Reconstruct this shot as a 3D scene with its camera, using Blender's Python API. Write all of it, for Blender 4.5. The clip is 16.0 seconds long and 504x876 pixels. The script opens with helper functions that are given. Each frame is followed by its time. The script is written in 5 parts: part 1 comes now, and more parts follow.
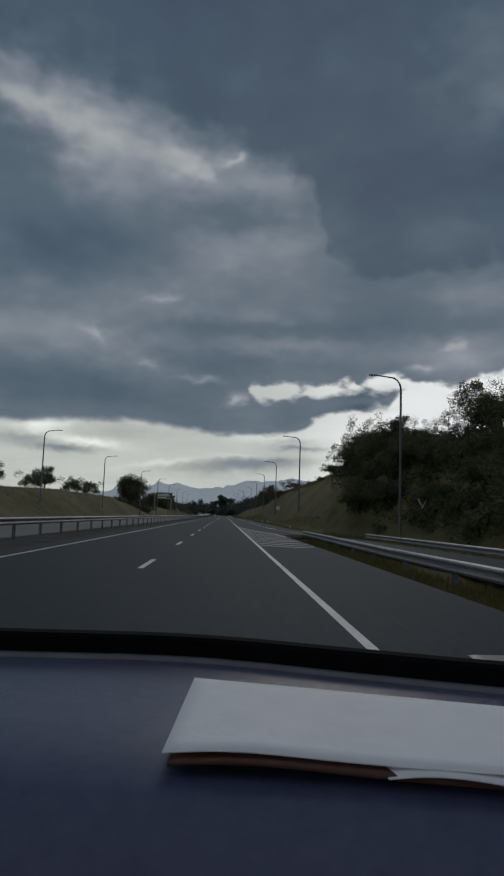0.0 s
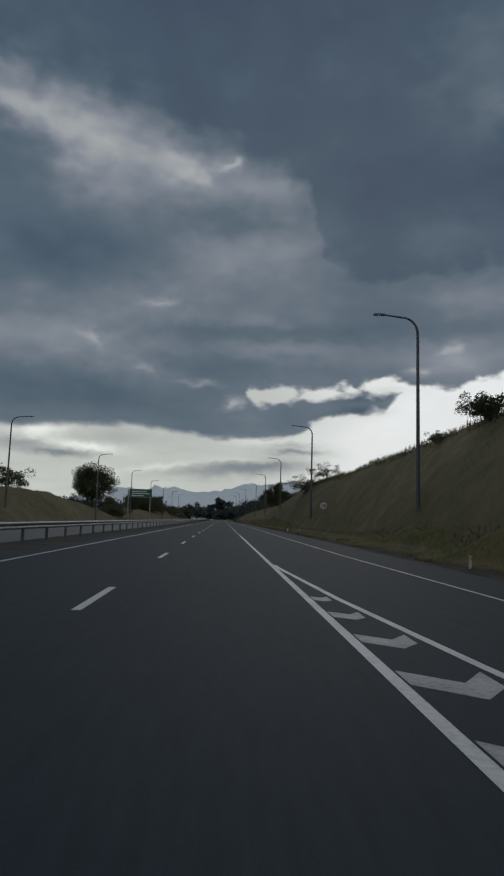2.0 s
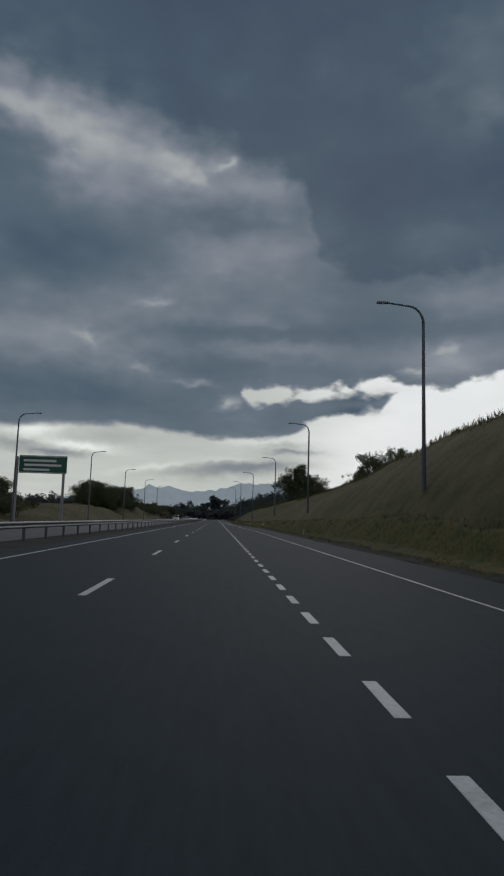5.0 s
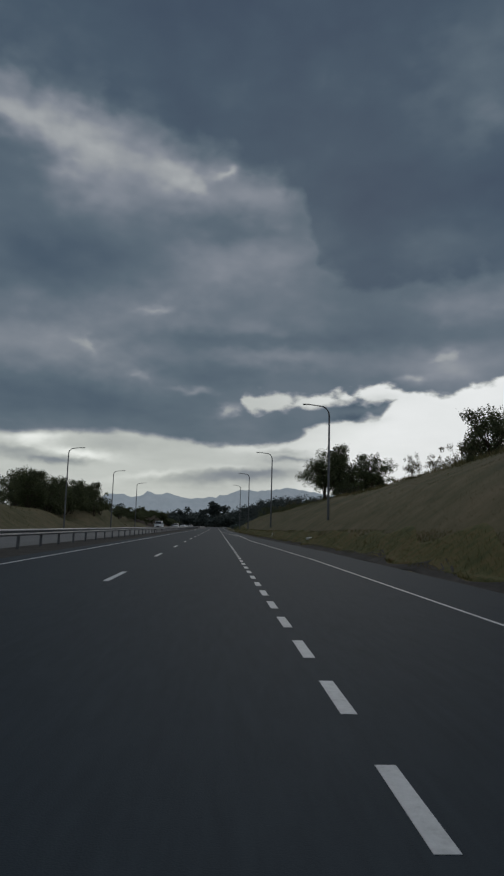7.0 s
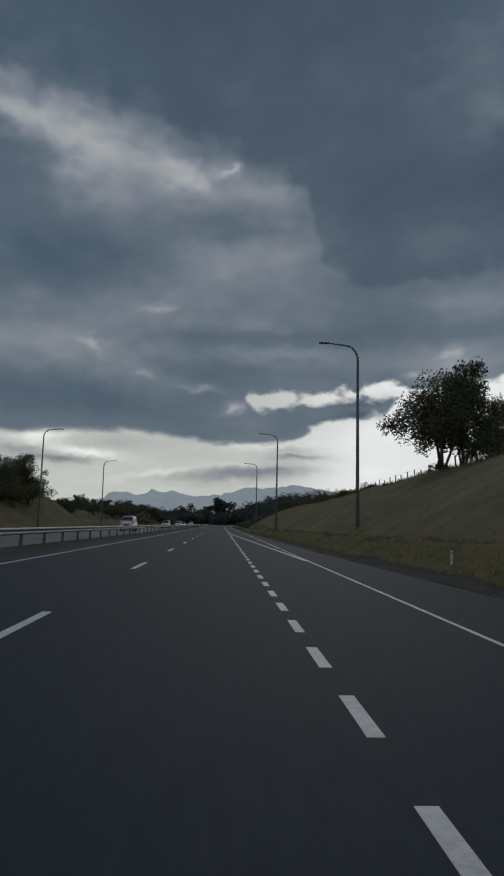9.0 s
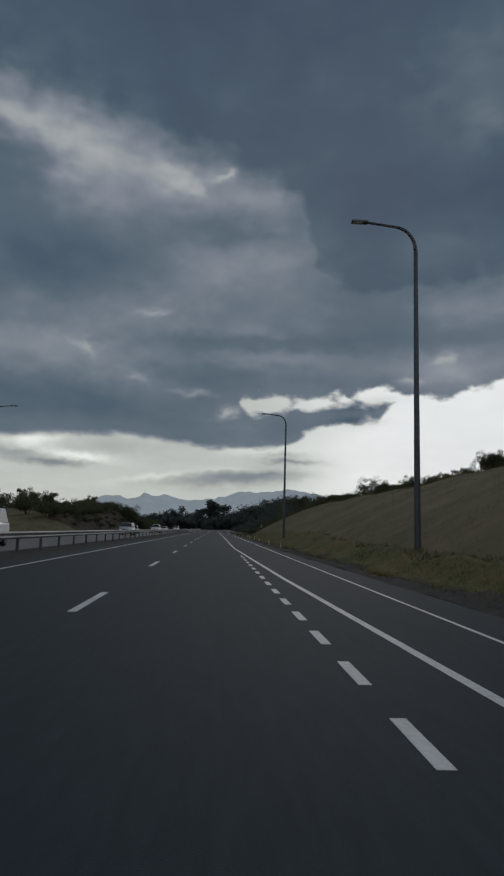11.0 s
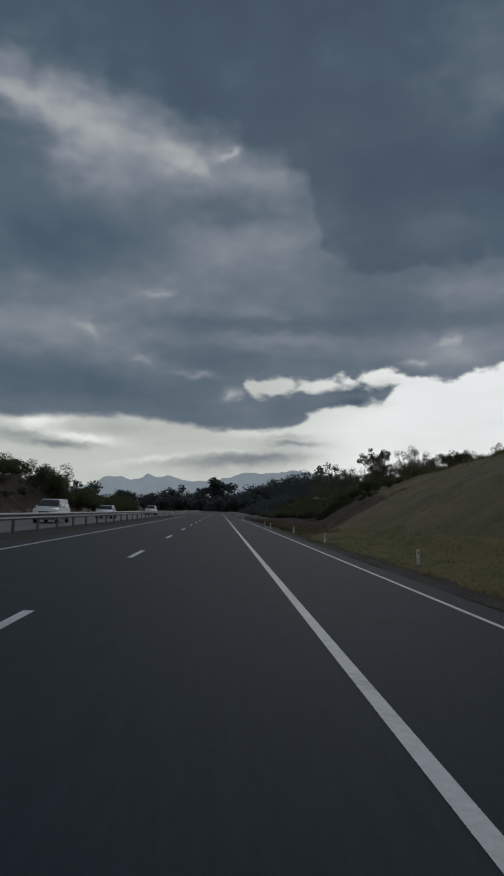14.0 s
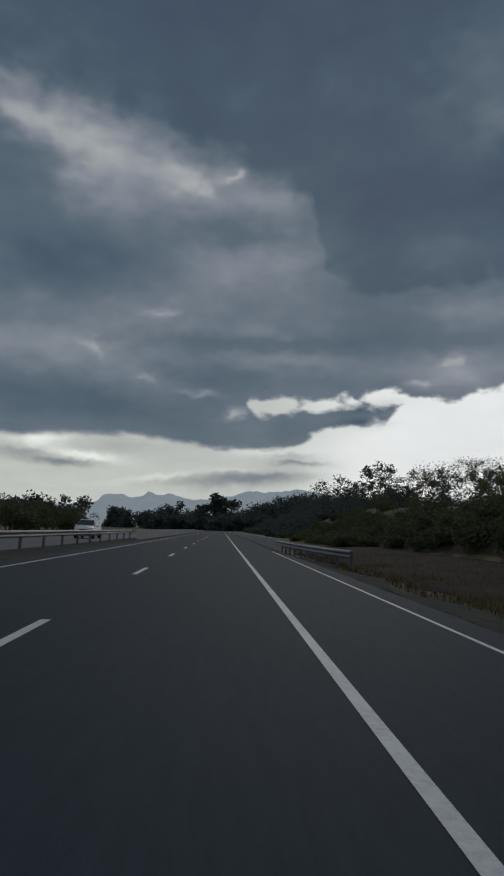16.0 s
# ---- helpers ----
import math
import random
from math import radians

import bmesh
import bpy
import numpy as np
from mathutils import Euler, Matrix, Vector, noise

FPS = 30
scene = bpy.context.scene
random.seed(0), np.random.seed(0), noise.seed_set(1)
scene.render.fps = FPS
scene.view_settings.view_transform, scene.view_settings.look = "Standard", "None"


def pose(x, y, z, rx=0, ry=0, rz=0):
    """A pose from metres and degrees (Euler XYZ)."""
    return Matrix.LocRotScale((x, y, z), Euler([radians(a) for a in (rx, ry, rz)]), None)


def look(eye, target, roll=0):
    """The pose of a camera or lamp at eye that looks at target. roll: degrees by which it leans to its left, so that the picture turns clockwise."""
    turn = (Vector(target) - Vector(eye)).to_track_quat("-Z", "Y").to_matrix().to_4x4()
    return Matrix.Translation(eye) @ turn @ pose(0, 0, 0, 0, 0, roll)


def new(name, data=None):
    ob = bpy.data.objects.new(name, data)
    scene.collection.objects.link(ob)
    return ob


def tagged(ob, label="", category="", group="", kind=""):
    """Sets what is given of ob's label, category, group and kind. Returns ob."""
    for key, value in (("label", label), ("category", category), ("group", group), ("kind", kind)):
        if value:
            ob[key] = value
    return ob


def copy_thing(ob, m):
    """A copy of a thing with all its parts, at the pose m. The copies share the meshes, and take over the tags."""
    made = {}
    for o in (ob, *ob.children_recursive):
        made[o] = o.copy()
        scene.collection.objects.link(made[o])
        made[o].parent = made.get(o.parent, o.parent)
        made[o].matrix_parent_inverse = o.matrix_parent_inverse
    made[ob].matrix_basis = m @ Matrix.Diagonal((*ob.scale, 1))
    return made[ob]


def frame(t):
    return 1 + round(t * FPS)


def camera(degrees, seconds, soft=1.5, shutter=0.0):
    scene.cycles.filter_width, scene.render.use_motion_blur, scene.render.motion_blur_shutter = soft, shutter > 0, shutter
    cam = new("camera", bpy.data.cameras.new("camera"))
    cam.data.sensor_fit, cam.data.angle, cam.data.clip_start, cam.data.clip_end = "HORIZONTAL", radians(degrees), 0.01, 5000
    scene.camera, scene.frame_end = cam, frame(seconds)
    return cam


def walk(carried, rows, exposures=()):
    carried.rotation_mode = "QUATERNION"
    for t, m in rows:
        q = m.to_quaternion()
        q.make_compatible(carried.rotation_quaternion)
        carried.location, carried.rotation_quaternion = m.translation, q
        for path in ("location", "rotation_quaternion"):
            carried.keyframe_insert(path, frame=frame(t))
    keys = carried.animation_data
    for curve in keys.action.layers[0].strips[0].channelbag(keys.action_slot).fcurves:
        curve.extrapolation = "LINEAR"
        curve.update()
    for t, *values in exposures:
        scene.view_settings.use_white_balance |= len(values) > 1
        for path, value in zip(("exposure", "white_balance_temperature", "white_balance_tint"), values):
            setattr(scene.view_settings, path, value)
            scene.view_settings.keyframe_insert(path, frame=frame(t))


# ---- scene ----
# ---------------------------------------------------------------- camera
cam = camera(42.35, 16.0, soft=2.2)
PATH = [
    (0, (-0.135, -15.474, 1.300), (-0.058, -13.490, 1.537), 1.96),
    (0.5, (-0.098, -1.899, 1.300), (-0.021, 0.079, 1.588), 1.75),
    (1, (-0.094, 11.517, 1.300), (0.012, 13.497, 1.562), 1.48),
    (1.5, (-0.088, 25.097, 1.300), (0.009, 27.076, 1.578), 1.70),
    (2, (-0.078, 38.762, 1.300), (0.006, 40.745, 1.549), 1.72),
    (2.5, (-0.092, 52.272, 1.300), (-0.005, 54.253, 1.563), 1.67),
    (3, (-0.066, 65.858, 1.300), (0.022, 67.840, 1.551), 1.66),
    (3.5, (-0.039, 79.538, 1.300), (0.068, 81.520, 1.543), 1.43),
    (4, (-0.025, 93.333, 1.300), (0.070, 95.316, 1.546), 1.79),
    (6.5, (0.393, 162.836, 1.300), (0.499, 164.816, 1.558), 1.51),
    (7, (0.434, 176.797, 1.300), (0.533, 178.776, 1.571), 1.59),
    (7.5, (0.465, 190.888, 1.300), (0.561, 192.869, 1.560), 1.57),
    (8, (0.456, 205.057, 1.300), (0.551, 207.040, 1.543), 1.29),
    (8.5, (0.437, 219.201, 1.300), (0.526, 221.184, 1.545), 1.47),
    (9, (0.418, 233.369, 1.300), (0.502, 235.349, 1.564), 1.39),
    (11.5, (0.047, 304.229, 1.300), (0.163, 306.206, 1.579), 1.76),
    (12, (0.078, 318.905, 1.300), (0.211, 320.883, 1.558), 1.69),
    (12.5, (0.110, 333.829, 1.300), (0.228, 335.804, 1.591), 1.92),
    (13, (0.173, 348.889, 1.300), (0.283, 350.872, 1.536), 1.73),
    (13.5, (0.236, 363.908, 1.300), (0.339, 365.891, 1.534), 2.03),
    (14, (0.270, 378.678, 1.300), (0.362, 380.663, 1.523), 1.70),
    (14.5, (0.304, 393.366, 1.300), (0.392, 395.349, 1.543), 2.11),
    (15, (0.319, 408.104, 1.300), (0.410, 410.087, 1.544), 2.13),
    (15.5, (0.365, 422.934, 1.352), (0.447, 424.913, 1.630), 1.95),
    (16, (0.292, 437.810, 1.300), (0.373, 439.788, 1.581), 2.16),
]
walk(cam, [(t, look(eye, target, roll)) for t, eye, target, roll in PATH])

# ---------------------------------------------------------------- world, sun
# clouds: bearing, height, half width, half height and turn in degrees, thinness
CLOUDS_HIGH = [
    (-19.8, 32.5, 4.56, 1.52, -22, 0.168),
    (-15.2, 31.4, 5.09, 2.14, -30, 0.112),
    (-10.5, 31.3, 5.60, 2.39, -15, 0.14),
    (-12.4, 27.6, 5.77, 2.75, -35, 0.07),
    (-6.9, 27.6, 7.86, 2.46, -5, 0.084),
    (-3.5, 29.7, 3.94, 1.71, 0, 0.14),
    (-0.5, 29.7, 0.83, 0.41, 0, 0.134),
    (3.2, 27.7, 4.44, 1.47, -10, 0.112),
    (-3.6, 28.8, 1.77, 0.57, 20, 0.07),
    (-0.9, 25.4, 9.46, 1.08, 0, -0.035),
    (1.2, 22.8, 8.14, 2.21, 8, 0.091),
    (-18.4, 27.9, 6.34, 3.34, -10, -0.015),
    (22.9, 35.8, 5.03, 4.21, 0, 0.098),
    (24.0, 32.5, 2.22, 1.55, 0, 0.07),
    (3.2, 40.8, 15.49, 3.61, 0, -0.035),
]
CLOUDS_FAINT = [
    (-20.3, 37.6, 6.41, 2.78, 0, 0.036),
    (15.0, 30.2, 7.70, 3.42, 0, -0.012),
    (-15.1, 21.4, 11.33, 2.75, 0, -0.05),
    (22.1, 23.4, 5.94, 2.18, 0, 0.06),
    (16.9, 13.0, 0.92, 0.35, 0, 0.156),
    (-17.7, 18.6, 4.49, 1.18, 0, 0.03),
    (-2.4, 11.8, 1.70, 0.30, 0, 0.12),
    (5.2, 9.1, 7.21, 1.08, -4, -0.03),
]
CLOUDS_MID = [
    (-8.1, 17.8, 5.47, 2.48, 10, 0.096),
    (-16.5, 14.9, 7.43, 1.99, 0, 0.128),
    (-11.8, 15.0, 0.87, 0.63, -40, 0.106),
    (-6.2, 18.5, 1.58, 0.34, 10, 0.112),
    (-7.6, 12.7, 0.89, 0.35, 0, 0.106),
    (-9.9, 13.9, 4.15, 1.50, -20, 0.064),
    (3.4, 19.1, 9.24, 3.41, 0, 0.056),
    (1.5, 16.2, 10.43, 0.76, 0, -0.06),
    (5.8, 14.9, 5.79, 0.88, 0, 0.08),
    (-1.0, 13.3, 7.35, 1.18, 0, -0.05),
    (-13.4, 10.2, 12.36, 2.06, -3, -0.065),
    (21.6, 19.0, 4.35, 1.63, 0, 0.104),
    (11.0, 17.0, 6.54, 2.87, 0, -0.02),
    (19.7, 14.0, 7.02, 1.58, 0, 0.12),
    (19.7, 14.8, 0.68, 0.34, 0, 0.115),
]
CLOUDS_LOW = [
    (-15.8, 7.0, 1.98, 0.51, 10, 0.2),
    (-14.0, 5.2, 2.46, 0.34, 0, -0.22),
    (-12.7, 5.9, 3.12, 0.29, -8, 0.14),
    (-17.6, 5.8, 2.47, 0.56, 0, -0.16),
    (-11.1, 5.8, 1.95, 0.35, 0, 0.12),
    (1.3, 4.4, 6.00, 0.66, 4, -0.2),
    (-5.0, 4.4, 3.56, 0.30, 8, 0.12),
    (4.3, 4.9, 4.19, 0.54, 0, -0.09),
    (6.5, 6.0, 2.52, 0.30, 0, -0.24),
    (6.0, 6.6, 2.16, 0.24, 0, -0.14),
    (3.2, 6.8, 3.02, 0.42, 0, 0.08),
    (0.7, 10.1, 0.91, 0.48, 20, 0.2),
    (-9.5, 6.8, 3.50, 0.82, 0, -0.07),
    (1.8, 5.2, 3.01, 0.24, 0, 0.1),
    (13.4, 11.1, 2.46, 0.47, 8, -0.12),
    (12.3, 9.6, 1.88, 0.41, 0, -0.12),
]
UPPER_EDGE = [(-29.4, 33.1), (-20.9, 34.3), (-18.1, 34.2), (-14.6, 33.3), (-11.1, 33.5), (-7.0, 32.9), (-6.0, 31.6), (-4.3, 31.7), (-0.6, 31.0), (2.0, 30.4), (4.7, 29.2), (6.8, 28.2), (7.8, 25.8), (8.7, 22.6), (12.0, 20.2), (17.9, 20.9), (24.5, 21.2), (32.7, 20.5)]
DECK_EDGE = [(-23.3, 7.79), (-1.5, 9.25), (1.4, 10.27), (2.4, 11.48), (5.4, 11.74), (6.5, 10.97), (8.4, 11.04), (9.2, 11.34), (12.4, 12.06), (14.8, 12.36), (16.2, 11.62), (19.1, 11.45), (24.6, 12.42), (32.7, 12.31)]
TONGUE_TOP = [(-23.9, 15.40), (-0.8, 17.74), (1.7, 11.56), (2.7, 10.02), (5.5, 10.37), (8.4, 10.80), (10.4, 11.00), (12.4, 11.29), (15.3, 11.45), (17.2, 11.12), (32.6, 9.53)]
TONGUE_BASE = [(-23.3, 7.13), (-15.6, 7.28), (-12.5, 7.67), (-7.8, 7.89), (-4.4, 7.32), (0.6, 6.96), (4.5, 6.96), (6.8, 7.74), (8.5, 8.50), (10.9, 9.25), (14.1, 9.44), (14.8, 10.40), (16.0, 11.62), (17.2, 15.84), (32.8, 14.64)]


def build_world():
    world = bpy.data.worlds.new("overcast_evening_sky")
    scene.world = world
    world.use_nodes = True
    nt = world.node_tree
    nt.nodes.clear()
    link = nt.links.new

    def node(kind, **values):
        n = nt.nodes.new(kind)
        for key, value in values.items():
            if key == "op":
                n.operation = value
            else:
                n.inputs[int(key[1:])].default_value = value
        return n

    def math_node(op, a, b=None, c=None):
        n = node("ShaderNodeMath", op=op)
        for k, v in enumerate((a, b, c)):
            if v is None:
                continue
            if isinstance(v, (int, float)):
                n.inputs[k].default_value = v
            else:
                link(v, n.inputs[k])
        return n.outputs[0]

    coord = node("ShaderNodeTexCoord").outputs["Generated"]
    sep = node("ShaderNodeSeparateXYZ")
    link(coord, sep.inputs[0])
    az = math_node("MULTIPLY", math_node("ARCTAN2", sep.outputs[0], sep.outputs[1]), 57.2958)
    el = math_node("MULTIPLY", math_node("ARCSINE", sep.outputs[2]), 57.2958)
    plain = node("ShaderNodeCombineXYZ")
    link(az, plain.inputs[0])
    link(el, plain.inputs[1])

    def fbm(scale, detail, squash, rough=0.55, dist=0.0):
        m = node("ShaderNodeMapping")
        m.inputs["Scale"].default_value = (1, squash, 1)
        link(plain.outputs[0], m.inputs[0])
        n = nt.nodes.new("ShaderNodeTexNoise")
        n.inputs["Scale"].default_value = scale
        n.inputs["Detail"].default_value = detail
        n.inputs["Roughness"].default_value = rough
        n.inputs["Distortion"].default_value = dist
        link(m.outputs[0], n.inputs["Vector"])
        return n

    # cloud edges are warped by turbulence; less so close to the horizon
    def warped(amount, scale):
        w = fbm(scale, 2.5, 1.6, 0.45)
        off = node("ShaderNodeVectorMath", op="SUBTRACT")
        link(w.outputs["Color"], off.inputs[0])
        off.inputs[1].default_value = (0.5, 0.5, 0.5)
        mul = node("ShaderNodeVectorMath", op="MULTIPLY")
        link(off.outputs[0], mul.inputs[0])
        mul.inputs[1].default_value = amount
        add = node("ShaderNodeVectorMath", op="ADD")
        link(plain.outputs[0], add.inputs[0])
        link(mul.outputs[0], add.inputs[1])
        return add.outputs[0]

    total = None
    for table, vec in ((CLOUDS_HIGH, warped((5.0, 3.2, 0), 0.34)), (CLOUDS_FAINT, warped((4, 2, 0), 0.4)), (CLOUDS_MID, warped((4.0, 1.7, 0), 0.5)), (CLOUDS_LOW, warped((2.0, 0.7, 0), 0.9))):
        for a0, e0, ra, re, turn, amp in table:
            m = node("ShaderNodeMapping")
            m.vector_type = "TEXTURE"
            m.inputs["Location"].default_value = (a0, e0, 0)
            m.inputs["Rotation"].default_value = (0, 0, radians(turn))
            m.inputs["Scale"].default_value = (ra, re, 1)
            link(vec, m.inputs[0])
            dot = node("ShaderNodeVectorMath", op="DOT_PRODUCT")
            link(m.outputs[0], dot.inputs[0])
            link(m.outputs[0], dot.inputs[1])
            bell = math_node("POWER", 0.3679, dot.outputs["Value"])
            total = math_node("MULTIPLY_ADD", bell, amp, 0.257 if total is None else total)
    # the deck's underside, seen in perspective, breaks it into billows
    height = math_node("ADD", math_node("MAXIMUM", sep.outputs[2], 0.0), 0.10)
    deck = node("ShaderNodeCombineXYZ")
    link(math_node("DIVIDE", sep.outputs[0], height), deck.inputs[0])
    link(math_node("DIVIDE", sep.outputs[1], height), deck.inputs[1])

    def billow(scale, detail, rough, dist):
        n = nt.nodes.new("ShaderNodeTexNoise")
        n.inputs["Scale"].default_value = scale
        n.inputs["Detail"].default_value = detail
        n.inputs["Roughness"].default_value = rough
        n.inputs["Distortion"].default_value = dist
        link(deck.outputs[0], n.inputs["Vector"])
        return math_node("SUBTRACT", n.outputs[0], 0.5)

    total = math_node("MULTIPLY_ADD", billow(1.3, 3, 0.45, 0.3), 0.07, total)
    total = math_node("MULTIPLY_ADD", billow(4.0, 3, 0.45, 0.2), 0.035, total)
    # lit billows stand out where the deck is thin
    thinness = node("ShaderNodeMapRange", **{"i1": 0.26, "i2": 0.46, "i3": 0.35, "i4": 1.0})
    link(total, thinness.inputs[0])
    def puff(scale, amount, squash):
        v = nt.nodes.new("ShaderNodeTexVoronoi")
        v.feature = "SMOOTH_F1"
        v.inputs["Scale"].default_value = scale
        v.inputs["Smoothness"].default_value = 0.75
        mp = node("ShaderNodeMapping")
        mp.inputs["Scale"].default_value = (1, squash, 1)
        link(warped((0.9 / scale, 0.5 / scale, 0), scale * 1.6), mp.inputs[0])
        link(mp.outputs[0], v.inputs["Vector"])
        return math_node("MULTIPLY", math_node("SUBTRACT", 0.48, v.outputs["Distance"]), amount)

    puffs = math_node("ADD", puff(0.15, 1.0, 1.7), math_node("ADD", puff(0.34, 0.45, 1.9), math_node("MULTIPLY", math_node("SUBTRACT", fbm(0.5, 4, 1.8, 0.5, 0.2).outputs[0], 0.5), 0.35)))
    total = math_node("MULTIPLY_ADD", math_node("MULTIPLY", puffs, thinness.outputs[0]), 0.17, total)
    # the deck ends in a ragged edge; a long tongue of low cloud hangs under it, with pale open sky between and below
    def outline(table):
        c = nt.nodes.new("ShaderNodeFloatCurve")
        pts = c.mapping.curves[0].points
        while len(pts) < len(table):
            pts.new(0.5, 0.5)
        for p, (a0, e0) in zip(pts, table):
            p.location = ((a0 + 40) / 80, e0 / 40)
            p.handle_type = "VECTOR"
        c.mapping.update()
        link(math_node("MULTIPLY_ADD", az, 1 / 80, 0.5), c.inputs["Value"])
        return math_node("MULTIPLY", c.outputs[0], 40.0)

    lumps = nt.nodes.new("ShaderNodeTexVoronoi")
    lumps.feature = "SMOOTH_F1"
    lumps.inputs["Scale"].default_value = 0.42
    lumps.inputs["Smoothness"].default_value = 0.6
    stretched = node("ShaderNodeMapping")
    stretched.inputs["Scale"].default_value = (1, 1.9, 1)
    link(warped((2.2, 1.1, 0), 0.5), stretched.inputs[0])
    link(stretched.outputs[0], lumps.inputs["Vector"])
    ragged = math_node("ADD", math_node("MULTIPLY", math_node("SUBTRACT", 0.32, lumps.outputs["Distance"]), 1.2),
                       math_node("MULTIPLY", math_node("SUBTRACT", fbm(0.8, 4, 1.7, 0.5).outputs[0], 0.5), 1.3))
    calm = node("ShaderNodeMapRange", **{"i1": -6.0, "i2": 4.0, "i3": 0.4, "i4": 1.0})
    link(az, calm.inputs[0])
    ragged = math_node("MULTIPLY", ragged, calm.outputs[0])
    over_deck = math_node("ADD", math_node("SUBTRACT", el, outline(DECK_EDGE)), ragged)
    over_tongue = math_node("ADD", math_node("MINIMUM", math_node("SUBTRACT", el, outline(TONGUE_BASE)), math_node("SUBTRACT", outline(TONGUE_TOP), el)), math_node("MULTIPLY", ragged, 0.8))
    open_sky = node("ShaderNodeMapRange", **{"i1": 0.40, "i2": -0.35, "i3": 0.0, "i4": 1.0})
    open_sky.interpolation_type = "SMOOTHSTEP"
    link(math_node("MAXIMUM", over_deck, over_tongue), open_sky.inputs[0])
    paleness = node("ShaderNodeMapRange", **{"i1": 2.0, "i2": 13.0, "i3": 0.32, "i4": 0.50})
    paleness.interpolation_type = "SMOOTHSTEP"
    link(az, paleness.inputs[0])
    total = math_node("MULTIPLY_ADD", open_sky.outputs[0], paleness.outputs[0], total)
    # a darker, lower sheet of cloud covers the upper sky and ends in a soft scalloped edge
    soft_lumps = math_node("ADD", math_node("MULTIPLY", math_node("SUBTRACT", fbm(0.30, 4, 1.5, 0.5).outputs[0], 0.5), 4.5), math_node("MULTIPLY", math_node("SUBTRACT", 0.32, lumps.outputs["Distance"]), 1.6))
    sheet_side = node("ShaderNodeMapRange", **{"i1": -0.9, "i2": 1.1, "i3": 0.075, "i4": 0.0})
    sheet_side.interpolation_type = "SMOOTHSTEP"
    link(math_node("ADD", math_node("SUBTRACT", el, outline(UPPER_EDGE)), soft_lumps), sheet_side.inputs[0])
    total = math_node("ADD", total, sheet_side.outputs[0])
    # distance lightens the deck towards the horizon
    veil = node("ShaderNodeMapRange", **{"i1": 8.0, "i2": 22.0, "i3": 0.045, "i4": 0.0})
    veil.interpolation_type = "SMOOTHSTEP"
    link(el, veil.inputs[0])
    total = math_node("ADD", total, veil.outputs[0])
    # the deck is thinner overhead and behind
    over = node("ShaderNodeMapRange", **{"i1": 44.0, "i2": 80.0, "i3": 0.0, "i4": 0.22})
    link(el, over.inputs[0])
    back = node("ShaderNodeMapRange", **{"i1": 45.0, "i2": 120.0, "i3": 0.0, "i4": 0.22})
    link(math_node("ABSOLUTE", az), back.inputs[0])
    total = math_node("ADD", total, math_node("MAXIMUM", over.outputs[0], back.outputs[0]))
    ramp = nt.nodes.new("ShaderNodeValToRGB")
    link(total, ramp.inputs[0])
    stops = [(0.18, (0.031, 0.045, 0.072)), (0.27, (0.044, 0.066, 0.093)), (0.345, (0.070, 0.096, 0.122)), (0.40, (0.102, 0.124, 0.152)), (0.49, (0.157, 0.174, 0.203)),
             (0.555, (0.218, 0.233, 0.248)), (0.66, (0.32, 0.335, 0.338)), (0.82, (0.49, 0.505, 0.51)), (0.97, (0.64, 0.65, 0.665))]
    els = ramp.color_ramp.elements
    while len(els) < len(stops):
        els.new(0.5)
    for e, (pos, col) in zip(els, stops):
        e.position, e.color = pos, (*col, 1)
    # the low open sky is a little warm
    warm = nt.nodes.new("ShaderNodeMix")
    warm.data_type, warm.blend_type = "RGBA", "MULTIPLY"
    warm.inputs[7].default_value = (1.0, 1.01, 0.95, 1)
    low = node("ShaderNodeMapRange", **{"i1": 8.0, "i2": 24.0, "i3": 0.75, "i4": 0.0})
    link(el, low.inputs[0])
    west = node("ShaderNodeMapRange", **{"i1": -4.0, "i2": 16.0, "i3": 1.0, "i4": 0.25})
    link(az, west.inputs[0])
    link(math_node("MULTIPLY", west.outputs[0], math_node("MAXIMUM", open_sky.outputs[0], math_node("MULTIPLY", low.outputs[0], thinness.outputs[0]))), warm.inputs[0])
    link(ramp.outputs[0], warm.inputs[6])
    sky = nt.nodes.new("ShaderNodeTexSky")
    sky.sky_type, sky.sun_disc = "NISHITA", False
    sky.sun_elevation, sky.sun_rotation = radians(28), radians(10)
    sky.dust_density = 0.4
    thin = nt.nodes.new("ShaderNodeMix")
    thin.data_type = "RGBA"
    thin.blend_type = "ADD"
    thin.inputs[0].default_value = 0.0012
    link(warm.outputs[2], thin.inputs[6])
    link(sky.outputs[0], thin.inputs[7])
    bg = nt.nodes.new("ShaderNodeBackground")
    bg.inputs[1].default_value = SKY_STRENGTH
    link(thin.outputs[2], bg.inputs[0])
    out = nt.nodes.new("ShaderNodeOutputWorld")
    link(bg.outputs[0], out.inputs[0])


SKY_STRENGTH = 1.37
build_world()
sun_data = bpy.data.lights.new("veiled_sun", "SUN")
sun_data.energy, sun_data.angle, sun_data.color = 0.35, radians(16), (1.0, 0.94, 0.86)
sun = new("veiled_sun", sun_data)
sun.matrix_world = look((60, 340, 200), (0, 0, 0))


